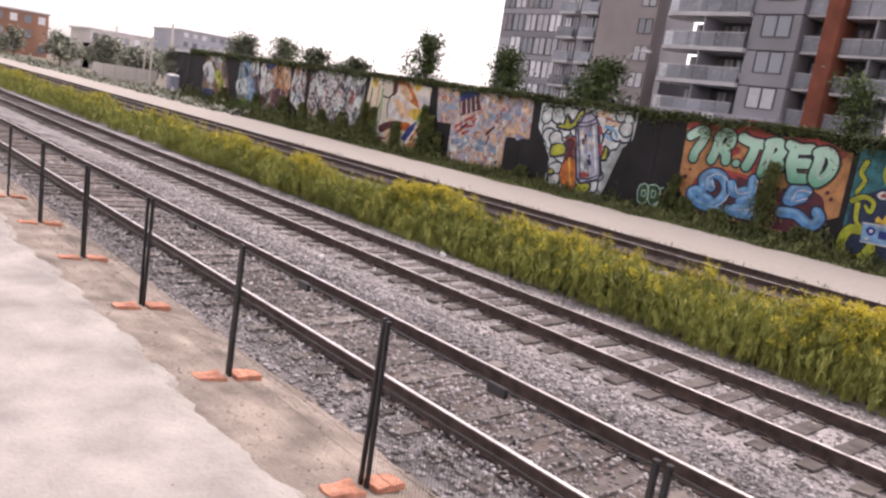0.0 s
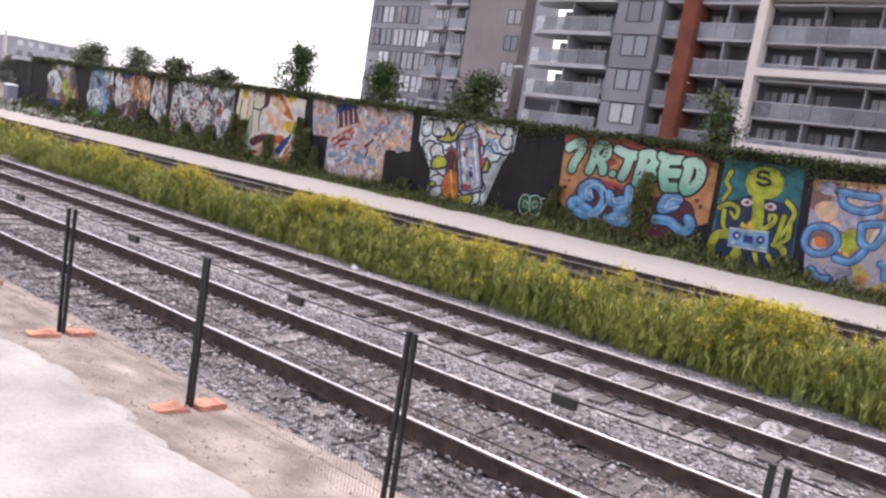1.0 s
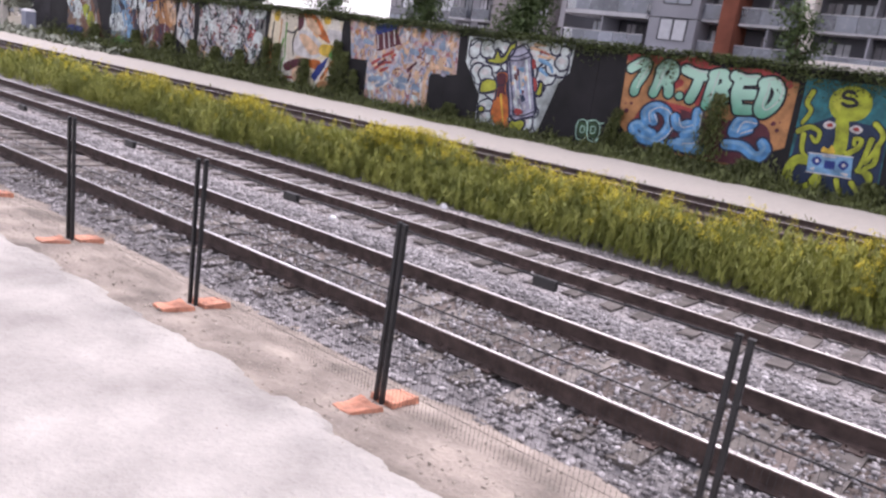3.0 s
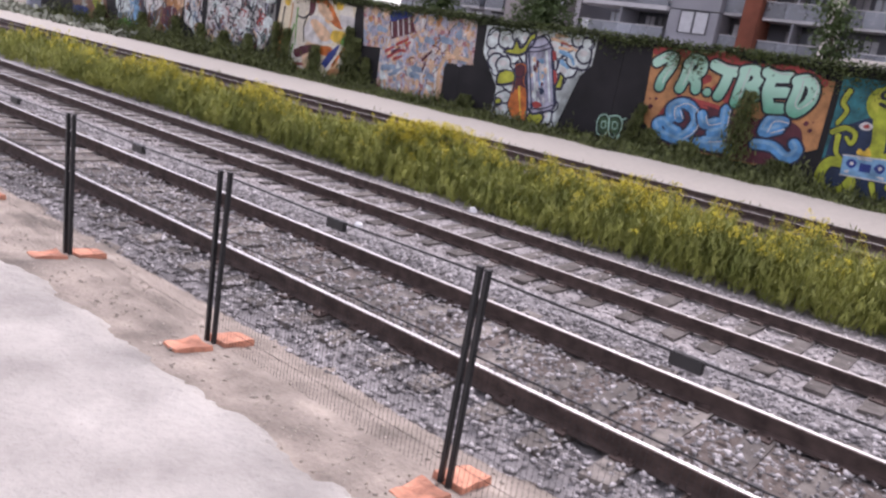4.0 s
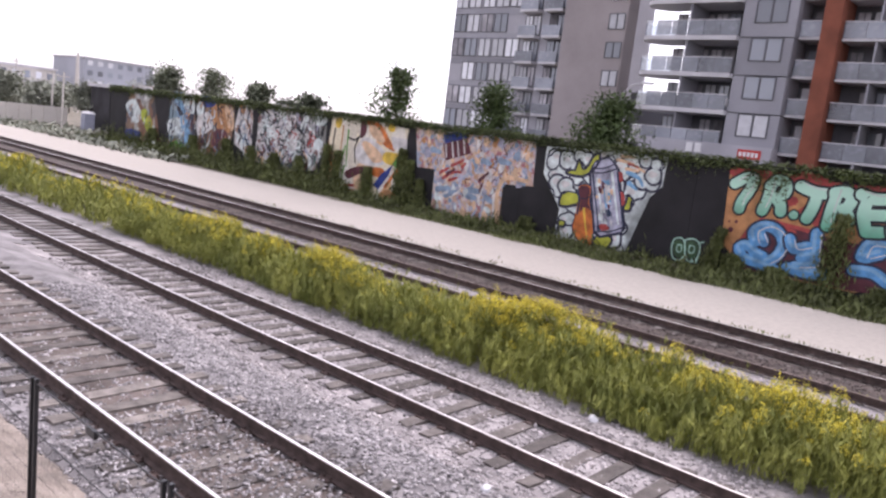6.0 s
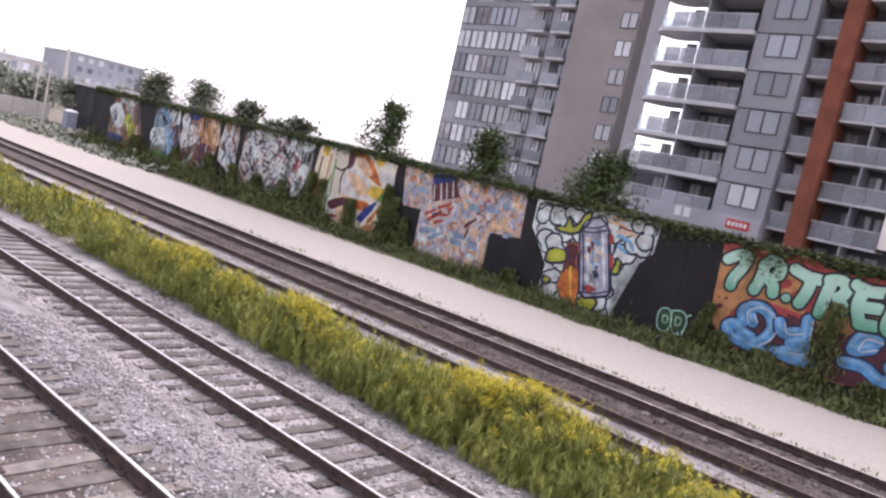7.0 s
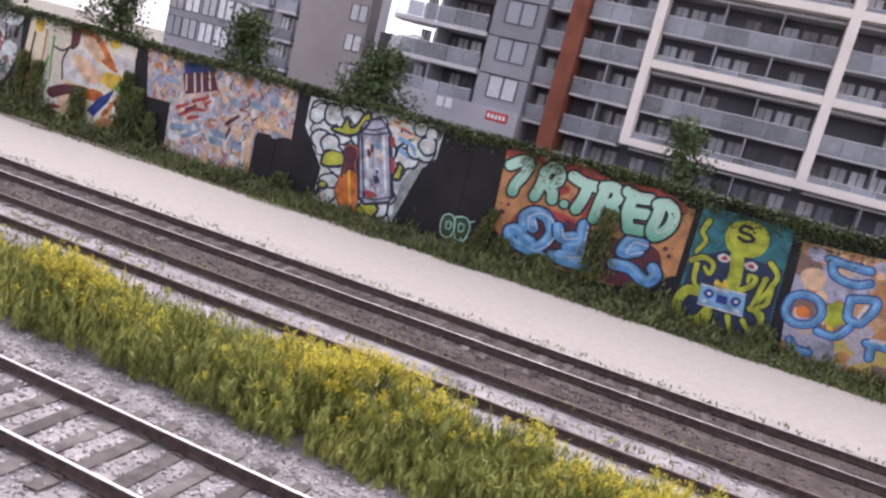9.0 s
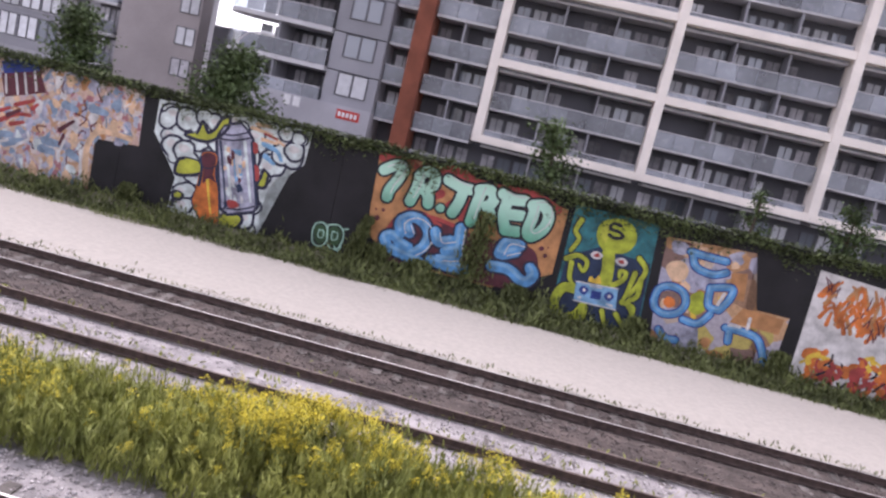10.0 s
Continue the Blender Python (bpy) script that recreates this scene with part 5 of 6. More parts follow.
onto(m, "violet_patch", P_SILVER, [ring([(-6.32, 2.24), (-5.56, 2.72), (-5.19, 2.38), (-5.82, 1.91)]), ring([(-7.45, 3.47), (-6.88, 3.45), (-6.9, 3.06), (-7.35, 3.07)]), ring([(-6.32, 0.29), (-5.74, 0.52), (-5.55, -0.65), (-6.25, -0.68)])], layer=1.5)
onto(m, "disc", P_PEACH, [ring([(-7.44, 2.37), (-7.33, 2.67), (-6.95, 2.8), (-6.63, 2.57), (-6.66, 2.14), (-7.08, 2)])], layer=1.8)
onto(m, "lime_patch", P_YELL, [ring([(-6.3, 1.6), (-5.93, 1.87), (-5.6, 1.42), (-5.86, 0.98), (-6.26, 1.11)])], layer=1.9)
onto(m, "loop_edge", P_DEEP, strokes=[[(-7.55, 1.09), (-7.49, 1.55), (-7.12, 1.78), (-6.61, 1.68), (-6.4, 1.29), (-6.57, 0.87), (-7.02, 0.69), (-7.41, 0.82), (-7.55, 1.09)], [(-6.74, 3.23), (-6.14, 3.19), (-5.39, 3.19)], [(-6.61, 3.09), (-6.39, 2.71), (-5.76, 2.59), (-5.29, 2.78)], [(-5.68, 2.1), (-5.58, 1.43), (-5.2, 1.33)], [(-5.59, 2.12), (-4.92, 2.26), (-4.91, 1.83), (-5.16, 1.34)], [(-6.33, 0.66), (-5.77, 0.65), (-5.43, 1.11)], [(-7.09, 0.06), (-6.8, -0.18), (-6.38, -0.18)], [(-4.76, 0.77), (-4.08, 0.78), (-3.49, 0.63), (-3.06, -0.14)], [(-4.58, 0.63), (-4.53, 0.29)]], width=0.34, layer=2.2)
onto(m, "loop", P_BLUE, strokes=[[(-7.55, 1.09), (-7.49, 1.55), (-7.12, 1.78), (-6.61, 1.68), (-6.4, 1.29), (-6.57, 0.87), (-7.02, 0.69), (-7.41, 0.82), (-7.55, 1.09)], [(-6.74, 3.23), (-6.14, 3.19), (-5.39, 3.19)], [(-6.61, 3.09), (-6.39, 2.71), (-5.76, 2.59), (-5.29, 2.78)], [(-5.68, 2.1), (-5.58, 1.43), (-5.2, 1.33)], [(-5.59, 2.12), (-4.92, 2.26), (-4.91, 1.83), (-5.16, 1.34)], [(-6.33, 0.66), (-5.77, 0.65), (-5.43, 1.11)], [(-7.09, 0.06), (-6.8, -0.18), (-6.38, -0.18)], [(-4.76, 0.77), (-4.08, 0.78), (-3.49, 0.63), (-3.06, -0.14)], [(-4.58, 0.63), (-4.53, 0.29)]], width=0.25, layer=3.2)
onto(m, "loop_shine", P_SKY, strokes=[[(-7.58, 1.12), (-7.52, 1.59), (-7.15, 1.82), (-6.65, 1.71), (-6.44, 1.33), (-6.6, 0.91), (-7.05, 0.72), (-7.45, 0.85), (-7.58, 1.12)], [(-6.77, 3.26), (-6.17, 3.23), (-5.42, 3.23)], [(-6.65, 3.12), (-6.42, 2.75), (-5.79, 2.63), (-5.32, 2.82)], [(-5.72, 2.13), (-5.61, 1.46), (-5.24, 1.37)], [(-5.63, 2.15), (-4.96, 2.3), (-4.94, 1.87), (-5.19, 1.38)], [(-6.36, 0.7), (-5.8, 0.68), (-5.46, 1.15)], [(-7.12, 0.1), (-6.83, -0.14), (-6.42, -0.14)], [(-4.8, 0.81), (-4.12, 0.82), (-3.53, 0.67), (-3.1, -0.1)], [(-4.61, 0.67), (-4.57, 0.33)]], width=0.09, layer=4.2)
onto(m, "disc", P_ORANGE, [ring([(-7.2, 1.14), (-7.1, 1.36), (-6.84, 1.33), (-6.76, 1.09), (-7, 0.95)])], layer=2.4)
onto(m, "white_mark", P_WHITE, strokes=[[(-3.99, 1.33), (-3.98, 0.93)], [(-5.14, 2), (-5.26, 1.54)], [(-4.65, 0.88), (-4.27, 0.92)]], width=0.12, layer=4.6)

# orange lettering mural
m = mural([(-2.1, 3.73), (0.89, 3.57), (0.98, 1.33), (4.65, 1.32), (5.19, -0.34), (-2.09, -0.69)], P_WHITE, "white mural with dripping orange and red lettering")
TALL = [(-1.91, 3.58), (0.7, 3.48), (0.76, 1.48), (-1.88, 1.83)]
LOW = [(-1.83, 0.79), (0.84, 1.11), (3.96, 1.11), (4.24, -0.22), (-1.89, -0.51)]
rr = random.Random(14)
for i in range(150):
    x, z = rr.uniform(-2.2, 0.8), rr.uniform(1.2, 3.5)
    lean = rr.choice([-0.25, 0.05, 0.3])
    s = [(x, z), (x + lean * 0.5, z + 0.3), (x + lean, z + rr.uniform(0.4, 0.6))]
    if all(inside(q, TALL) for q in s):
        onto(m, "stroke", (P_ORANGE, P_TAN, P_ORANGE, P_MAROON, P_ORANGE)[i % 5], strokes=[s], width=(0.17, 0.15, 0.14, 0.06, 0.16)[i % 5], layer=1 + 0.02 * i, taper=0.4)
for i in range(240):
    x, z = rr.uniform(-2.3, 3.2), rr.uniform(-0.8, 0.9)
    s = [(x, z), (x + rr.uniform(-0.2, 0.3), z + 0.2), (x + rr.uniform(-0.3, 0.4), z + rr.uniform(0.25, 0.5))]
    if all(inside(q, LOW) for q in s):
        warm = P_GOLD if z > 0.2 else P_RED
        onto(m, "stroke", (P_ORANGE, P_BLACK, warm, P_ORANGE, warm, P_SKY if i % 4 == 0 else P_RED)[i % 6], strokes=[s], width=(0.24, 0.1, 0.22)[i % 3], layer=1 + 0.015 * i, taper=0.3)


# ---- planting ----
def goldenrod(x0, x1, y0, y1, per_m2, seed, label, leaf=0.05, n_leaf=16, n_bloom=16):
    rng = np.random.default_rng(seed)
    n = int((x1 - x0) * (y1 - y0) * per_m2)
    px = rng.uniform(x0, x1, n)
    py = y0 + (y1 - y0) * rng.beta(1.6, 1.6, n)
    lush = np.array([0.5 + 0.5 * noise.noise((a * 0.35, b * 0.5, 2)) + 0.42 * noise.noise((a * 1.2, b * 1.2, 6)) for a, b in zip(px, py)])
    side = np.minimum(py - y0, y1 - py) / (y1 - y0) * 2
    h = (0.36 + 0.86 * lush + 0.13 * rng.normal(0, 1, n)) * (0.55 + 0.5 * np.clip(side * 2, 0, 1))
    h = np.clip(h, 0.18, 1.25)
    base = np.full(n, -0.55)
    t = rng.uniform(0.08, 1.0, (n, n_leaf))
    lean = rng.normal(0, 0.12, (n, 2))
    c = np.stack([px[:, None] + lean[:, :1] * t + rng.normal(0, 0.035, t.shape), py[:, None] + lean[:, 1:] * t + rng.normal(0, 0.035, t.shape), base[:, None] + h[:, None] * t], -1)
    g1 = leaves(rng, c.reshape(-1, 3), leaf * 0.44, 0.36, 8.5, 1.02)
    flower = rng.random(n) < np.clip(1.9 * (lush - 0.4), 0.03, 0.8) * np.clip(side * 2.4 - 0.35, 0.04, 1)
    k = flower.sum()
    tb = rng.uniform(0.9, 1.12, (k, n_bloom))
    sp = 0.065 * (1.25 - tb)[..., None] * 3
    cb = np.stack([px[flower][:, None] + lean[flower, :1] * tb, py[flower][:, None] + lean[flower, 1:] * tb, base[flower][:, None] + h[flower][:, None] * tb], -1)
    cb[..., :2] += rng.normal(0, 1, cb[..., :2].shape) * sp
    g2 = leaves(rng, cb.reshape(-1, 3), leaf * 0.42, 0.5, 1.8, 0.3)
    return leaf_mesh("goldenrod", [g1, g2], [LEAF, BLOOM], label=label, category="wildflowers", kind="stuff")


goldenrod(-32, 2, 10.95, 13.5, 110, 1, "dense strip of yellow-flowering goldenrod between the tracks", 0.046, 36, 50)
goldenrod(-75, -32, 10.85, 13.6, 32, 2, "strip of flowering goldenrod between the tracks", 0.085, 12, 12)
goldenrod(-260, -75, 10.6, 13.9, 6, 3, "far strip of goldenrod along the tracks", 0.2, 10, 10)
goldenrod(2, 16, 10.95, 13.5, 40, 4, "dense strip of yellow-flowering goldenrod between the tracks", 0.07, 12, 12)


def wall_point(u, off, z):
    q = WALL @ Vector((u, off, 0))
    return q.x, q.y, z


def greenery(name, label, category, count, seed, place, size, material, aspect=1.6, up=0.0, spread=0.5):
    rng = np.random.default_rng(seed)
    c = np.array([place(rng) for _ in range(count)])
    return leaf_mesh(name, [leaves(rng, c, size, spread, aspect, up)], [material], label=label, category=category, kind="stuff")


def hang(rng):
    """Creeper along the wall's top, hanging lower in places."""
    u = rng.uniform(WALL_END, 30)
    low = 0.28 + 0.42 * max(0, noise.noise((u * 0.5, 3, 1))) + 0.55 * max(0, noise.noise((u * 1.7, 8, 1)) - 0.15)
    if -18.4 < u < -16.6:
        low += 0.5
    if -12.3 < u < -5.4:
        low += 0.3
    z = 4.42 - abs(rng.normal(0, 0.5)) * low * 1.5
    z = max(z, 4.2 - low * 1.9)
    return wall_point(u, rng.normal(-0.12 if z < 4.25 else 0.05, 0.1), z + rise(u) + rng.normal(0, 0.04))


greenery("ivy", "dark green creeper hanging over the wall's top", "creeper", 56000, 31, hang, 0.07, IVY, 2.0)


def foot(rng):
    u = rng.uniform(WALL_END, 30)
    top = 0.4 + 0.7 * max(0, noise.noise((u * 0.4, 1, 9))) + 0.9 * max(0, noise.noise((u * 1.5, 6, 9)))
    if -18.0 < u < -11.3:
        top += 0.2
    if u < -43:
        top += 0.85
    off = -rng.uniform(0.05, 2.6)
    k = 1 - 0.75 * min(1, -off / 2.6)
    return wall_point(u, off, -0.62 + abs(rng.normal(0, 0.5)) * top * k)


greenery("weeds", "dark weeds and grass along the wall's foot", "weeds", 84000, 32, foot, 0.068, WEED, 4.5, 0.8, 0.4)


def tall_clump(centre, height, width, lean, seed, count=1500):
    def place(rng):
        t = rng.uniform(0, 1) ** 0.8
        w = width * (1 - 0.6 * t) * rng.normal(0, 0.5)
        return wall_point(centre + lean * t + w, -0.25 + rng.normal(0, 0.12), -0.6 + height * t)

    return greenery("tall_weed", "tall green weed growing up the mural wall", "weed", count, seed, place, 0.06, WEED, 4.0, 0.9, 0.4)


for i, (u, hgt, wid, lean) in enumerate(((-19.4, 2.1, 0.45, 0.5), (-14.7, 3.4, 0.85, 0.3), (-18.4, 1.1, 0.7, 0.1), (-45.8, 3.0, 0.7, 0.3), (-44.6, 2.7, 0.6, 0.2), (-38.7, 3.4, 0.7, 0.2), (-37.9, 2.8, 0.6, 0.1), (-41.5, 2.0, 0.8, 0), (-48.5, 1.9, 0.8, 0), (-51.5, 1.8, 1.0, 0), (-54.5, 2.0, 0.9, 0), (-58, 2.2, 1.2, 0), (-63, 2.0, 1.2, 0), (-70, 2.0, 1.5, 0), (-16.6, 0.9, 0.9, 0.0), (-12.6, 0.9, 0.8, 0.0), (-36.8, 1.8, 0.5, 0), (-29.0, 0.9, 0.6, 0), (-8.0, 0.9, 0.7, 0), (-2.6, 1.0, 0.6, 0))):
    tall_clump(u, hgt, wid, lean, 50 + i)


def weedy(rng):
    x = rng.uniform(-30, 3)
    y = rng.choice([14.8, 15.9, 17.0, 14.1]) + rng.normal(0, 0.2)
    return x, y, -0.45 + abs(rng.normal(0, 0.12)) * max(0, noise.noise((x * 0.6, y, 3)) + 0.25)


def path_edge(rng):
    x = rng.uniform(-40, 6)
    y = rng.choice([20.95, 27.2, 27.3, 27.25]) + rng.normal(0, 0.16)
    return x, y, -0.42 + abs(rng.normal(0, 0.09)) * max(0, noise.noise((x * 0.8, y, 3)) + 0.5)


greenery("edge_grass", "short grass tufts along the footpath's edges", "grass", 4500, 36, path_edge, 0.035, WEED, 4.0, 0.9, 0.4)
greenery("grass_tufts", "thin dry grass tufts in the rusty track's ballast", "grass", 2600, 33, weedy, 0.04, LEAF, 4.0, 0.9, 0.3)


def tree(name, base, height, crown_r, seed, label, n_leaf=2600, size=0.13, leafmat=TREELEAF, crown_low=0.3, narrow=1.0):
    """Tapered trunk, limbs, and a crown of leaf clumps with gaps."""
    rng = np.random.default_rng(seed)
    root = tagged(new(name), label, "tree", "trees behind the wall")
    root.location = base
    bend = rng.normal(0, 0.06, (5, 2)) * height * 0.4
    trunk = [(bend[i, 0] * i / 4, bend[i, 1] * i / 4, height * 0.93 * i / 4) for i in range(5)]
    r0 = 0.022 * height + 0.03
    part("trunk", tube(trunk, [r0 * (1 - 0.2 * i) for i in range(5)], 8), BARK, root)
    clumps = []
    for k in range(13):
        t = crown_low + (0.97 - crown_low) * (k + rng.uniform(0, 0.8)) / 13
        a = k * 2.4 + rng.uniform(-0.4, 0.4)
        reach = crown_r * (1.15 - 0.75 * (t - crown_low) / (1 - crown_low)) * rng.uniform(0.6, 1.1) * narrow
        i = min(3, int(t / 0.93 * 4))
        s = Vector(trunk[i]).lerp(Vector(trunk[i + 1]), min(1, t / 0.93 * 4 - i))
        e = s + Vector((math.cos(a) * reach, math.sin(a) * reach, reach * 0.45))
        part("limb", tube([s, s.lerp(e, 0.55) + Vector((0, 0, 0.06 * reach)), e], [r0 * 0.34, r0 * 0.2, r0 * 0.08], 5), BARK, root)
        clumps += [(e, 0.36), (s.lerp(e, 0.6), 0.32), (s.lerp(e, 0.35), 0.22)]
    clumps.append((Vector(trunk[-1]) + Vector((0, 0, height * 0.03)), 0.3))
    per = int(1.6 * n_leaf) // len(clumps)
    c = np.concatenate([np.array(p) + rng.normal(0, 1, (per, 3)) * crown_r * w * (0.7, 0.7, 0.55) for p, w in clumps])
    ob = leaf_mesh("crown", [leaves(rng, c, size * 0.85, 0.6, 1.7, -0.1)], [leafmat], root)
    return root


tree("tree", (-41.2, 32.6, -0.5), 8.2, 1.5, 1, "young leafy tree standing against the sky behind the wall", 3000, 0.15, crown_low=0.45)
tree("tree", (-33.7, 33.0, -0.5), 7.5, 1.35, 2, "bushy green tree behind the wall", 3800, 0.13, crown_low=0.48)
tree("tree", (-26.4, 33.0, -0.5), 7.2, 1.45, 3, "full dark-green tree behind the wall", 5600, 0.13, crown_low=0.5)
tree("tree", (-12.4, 32.6, -0.5), 7.3, 1.35, 4, "ragged green sapling behind the wall", 2600, 0.12)
tree("tree", (-4.4, 32.0, -0.5), 6.7, 0.8, 5, "thin spindly sapling behind the wall", 900, 0.11)
tree("tree", (-0.6, 32.6, -0.5), 6.8, 1.2, 6, "straggly green tree behind the wall", 1800, 0.12)
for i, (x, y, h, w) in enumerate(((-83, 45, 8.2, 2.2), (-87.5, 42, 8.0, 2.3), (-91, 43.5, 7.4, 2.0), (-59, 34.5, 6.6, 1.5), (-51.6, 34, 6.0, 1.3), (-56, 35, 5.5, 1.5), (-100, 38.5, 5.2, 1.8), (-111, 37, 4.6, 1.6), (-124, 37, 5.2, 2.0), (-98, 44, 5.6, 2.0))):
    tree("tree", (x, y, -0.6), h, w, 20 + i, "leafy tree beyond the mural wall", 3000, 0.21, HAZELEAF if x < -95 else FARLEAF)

# ---- apartment building ----
FACE = pose(0, 50.5, 0, 0, 0, math.degrees(math.atan(SLOPE)))
STOREY, GROUND_FLOOR = 2.47, 2.83
apartment = tagged(new("apartment_building"), "grey mid-rise apartment block with balconies and a cream grid frame", "building")
apartment.matrix_basis = FACE
FLOORS = 14
TOP = GROUND_FLOOR + FLOORS * STOREY
part("wall", box(-32.6, 40, 2.0, 16, -0.6, TOP), DARKGREY, apartment)
part("roof", box(-32.8, 40.2, -0.2, 16.2, TOP, TOP + 0.4, 0.03), SLAB, apartment)
part("podium_wall", box(-33.9, -24.3, -0.92, 2.0, -0.6, 5.5), GREYWALL, apartment, "plain grey ground-floor wall")
part("podium_wall", box(-21.7, 40, 0.8, 2.0, -0.6, 2.6), GREYWALL, apartment)


def sharedmesh(name, bm, material):
    me = bpy.data.meshes.new(name)
    bm.to_mesh(me)
    bm.free()
    me.materials.append(material)
    return me


WIN_DARK = sharedmesh("window", box(-0.5, 0.5, -0.03, 0.0, 0, 1), WINGLASS)
WIN_PALE = sharedmesh("window", box(-0.5, 0.5, -0.03, 0.0, 0, 1), BLIND_GLARE)
WIN_CURT = sharedmesh("window", box(-0.5, 0.5, -0.03, 0.0, 0, 1), CURTAIN)
FRAME_BM = bmesh.new()
for a in ((-0.5, -0.46, 0, 1), (0.46, 0.5, 0, 1), (-0.03, 0.03, 0, 1), (-0.5, 0.5, 0, 0.04), (-0.5, 0.5, 0.96, 1)):
    box(a[0], a[1], -0.07, 0.0, a[2], a[3], bm=FRAME_BM)
WIN_FRAME = sharedmesh("window_frame", FRAME_BM, DARKGREY)
rb = random.Random(77)


def window(parent, x, y, z, w, h, pale_share=0.25, curtain=0.3):
    q = rb.random()
    me = WIN_PALE if q < pale_share else WIN_CURT if q < pale_share + curtain else WIN_DARK
    win = share("window", me, parent, Matrix.LocRotScale((x, y, z), None, (w, 1, h)))
    share("window_frame", WIN_FRAME, win, pose(0, -0.002, 0))
    return win


def balcony_run(x0, x1, z, front, slab=0.16, guard=BALGLASS, depth=2.0, step=1.3):
    """One storey of balconies: slab, guard panels with posts, and windows behind."""
    bal = part("balcony", box(x0, x1, front, depth, z - slab, z, 0.01), SLAB, apartment)
    n = max(1, round((x1 - x0) / step))
    w = (x1 - x0) / n
    for i in range(n):
        part("guard_panel", box(x0 + i * w + 0.02, x0 + (i + 1) * w - 0.02, front + 0.02, front + 0.05, z + 0.03, z + 1.0), guard, bal)
    part("handrail", box(x0, x1, front + 0.01, front + 0.07, z + 1.01, z + 1.06), SLAB, bal)
    nn = max(1, round((x1 - x0) / 1.05))
    for i in range(nn):
        xx = x0 + (i + 0.5) * (x1 - x0) / nn
        if rb.random() < 0.8:
            window(apartment, xx, depth - 0.01, z + 0.05, (x1 - x0) / nn * 0.82, 1.95, 0.2, 0.5)


def arc_guard(x, y, r, z0, z1):
    """A half-round guard panel with thickness, open towards the building."""
    bm = bmesh.new()
    rings = [[bm.verts.new((x + q * math.cos(a), y + q * math.sin(a), z)) for q, z in ((r, z0), (r, z1), (r - 0.02, z1), (r - 0.02, z0))] for a in np.linspace(math.pi / 2, 1.5 * math.pi, 15)]
    for a, b in zip(rings, rings[1:]):
        for k in range(4):
            bm.faces.new((a[k], b[k], b[(k + 1) % 4], a[(k + 1) % 4]))
    return bm


for f in range(FLOORS):
    z = GROUND_FLOOR + f * STOREY
    if f >= 1:
        balcony_run(-33.9, -27.95, z - 0.05, -0.9, 0.3, BALGLASS)
        tip = part("balcony_end", tube([(-33.9, 0.62, z - 0.33), (-33.9, 0.62, z - 0.05)], [1.5, 1.5], 24), SLAB, apartment, "rounded concrete balcony end")
        part("curved_guard", arc_guard(-33.9, 0.62, 1.47, z - 0.02, z + 1.0), CLEARGLASS, tip, "clear curved glass guard")
        part("handrail", tube([(-33.9 + 1.47 * math.cos(a), 0.62 + 1.47 * math.sin(a), z + 1.02) for a in np.linspace(math.pi / 2, 1.5 * math.pi, 11)], [0.025] * 11, 5), SLAB, tip)
        part("bay_panel", box(-27.9, -24.35, -0.5, 1.9, z - 0.1, z + STOREY - 0.16, 0.02), GREYPANEL, apartment)
        window(apartment, -26.0, -0.51, z + 0.8, 2.1, 1.5, 0.35, 0.25)
        balcony_run(-24.3, -22.85, z, 0.1)
    balcony_run(-21.65, -17.75, z - 0.1, 0.0)
    for c in range(4):
        a = -17.3 + c * 10.6
        balcony_run(a + 0.32, a + 10.28, z - 0.15, 0.25, 0.12)
for f in range(FLOORS):
    z = GROUND_FLOOR + f * STOREY
    for c in range(4):
        for k in (0.333, 0.667):
            x = -16.9 + c * 10.6 + 9.8 * k
            part("divider", box(x - 0.06, x + 0.06, 0.35, 1.97, z - 0.14, z + STOREY - 0.29), GREYPANEL, apartment)
    part("divider", box(-19.76, -19.64, 0.1, 1.97, z - 0.09, z + STOREY - 0.28), GREYPANEL, apartment)
    if f:
        part("divider", box(-31.56, -31.44, -0.75, 1.97, z - 0.04, z + STOREY - 0.38), GREYPANEL, apartment)
part("brown_pier", box(-22.8, -21.7, -0.6, 1.9, -0.6, TOP + 0.5, 0.03), BROWNPIER, apartment, "tall red-brown masonry pier")
for c in range(5):
    x = -17.3 + c * 10.6
    part("cream_column", box(x - 0.29, x + 0.29, -0.55, 1.0, 5.3, TOP + 0.2, 0.02), CREAM, apartment, "cream concrete frame column")
z = 5.3
while z < TOP:
    for c in range(4):
        x = -17.3 + c * 10.6
        part("cream_beam", box(x + 0.29, x + 10.31, -0.5, 0.4, z, z + 0.5, 0.02), CREAM, apartment, "cream concrete frame beam")
    z += 2 * STOREY
# house-number bars and a red notice board on the ground-floor wall
for x in (-29.95, -29.3):
    plate = obj("house_sign", box(x - 0.24, x + 0.24, -0.97, -0.922, 4.75, 5.4, 0.01), WHITEPAINT, None, "white number bar on the grey wall", "sign")
    plate.matrix_basis = FACE
board = obj("red_sign", box(-26.5, -24.95, -0.97, -0.922, 4.65, 5.25, 0.01), REDPAINT, None, "red notice board with white lettering bars", "sign")
board.matrix_basis = FACE
for i in range(5):
    part("lettering_bar", box(-26.38 + i * 0.27, -26.19 + i * 0.27, -0.985, -0.972, 4.8, 5.1), WHITEPAINT, board)

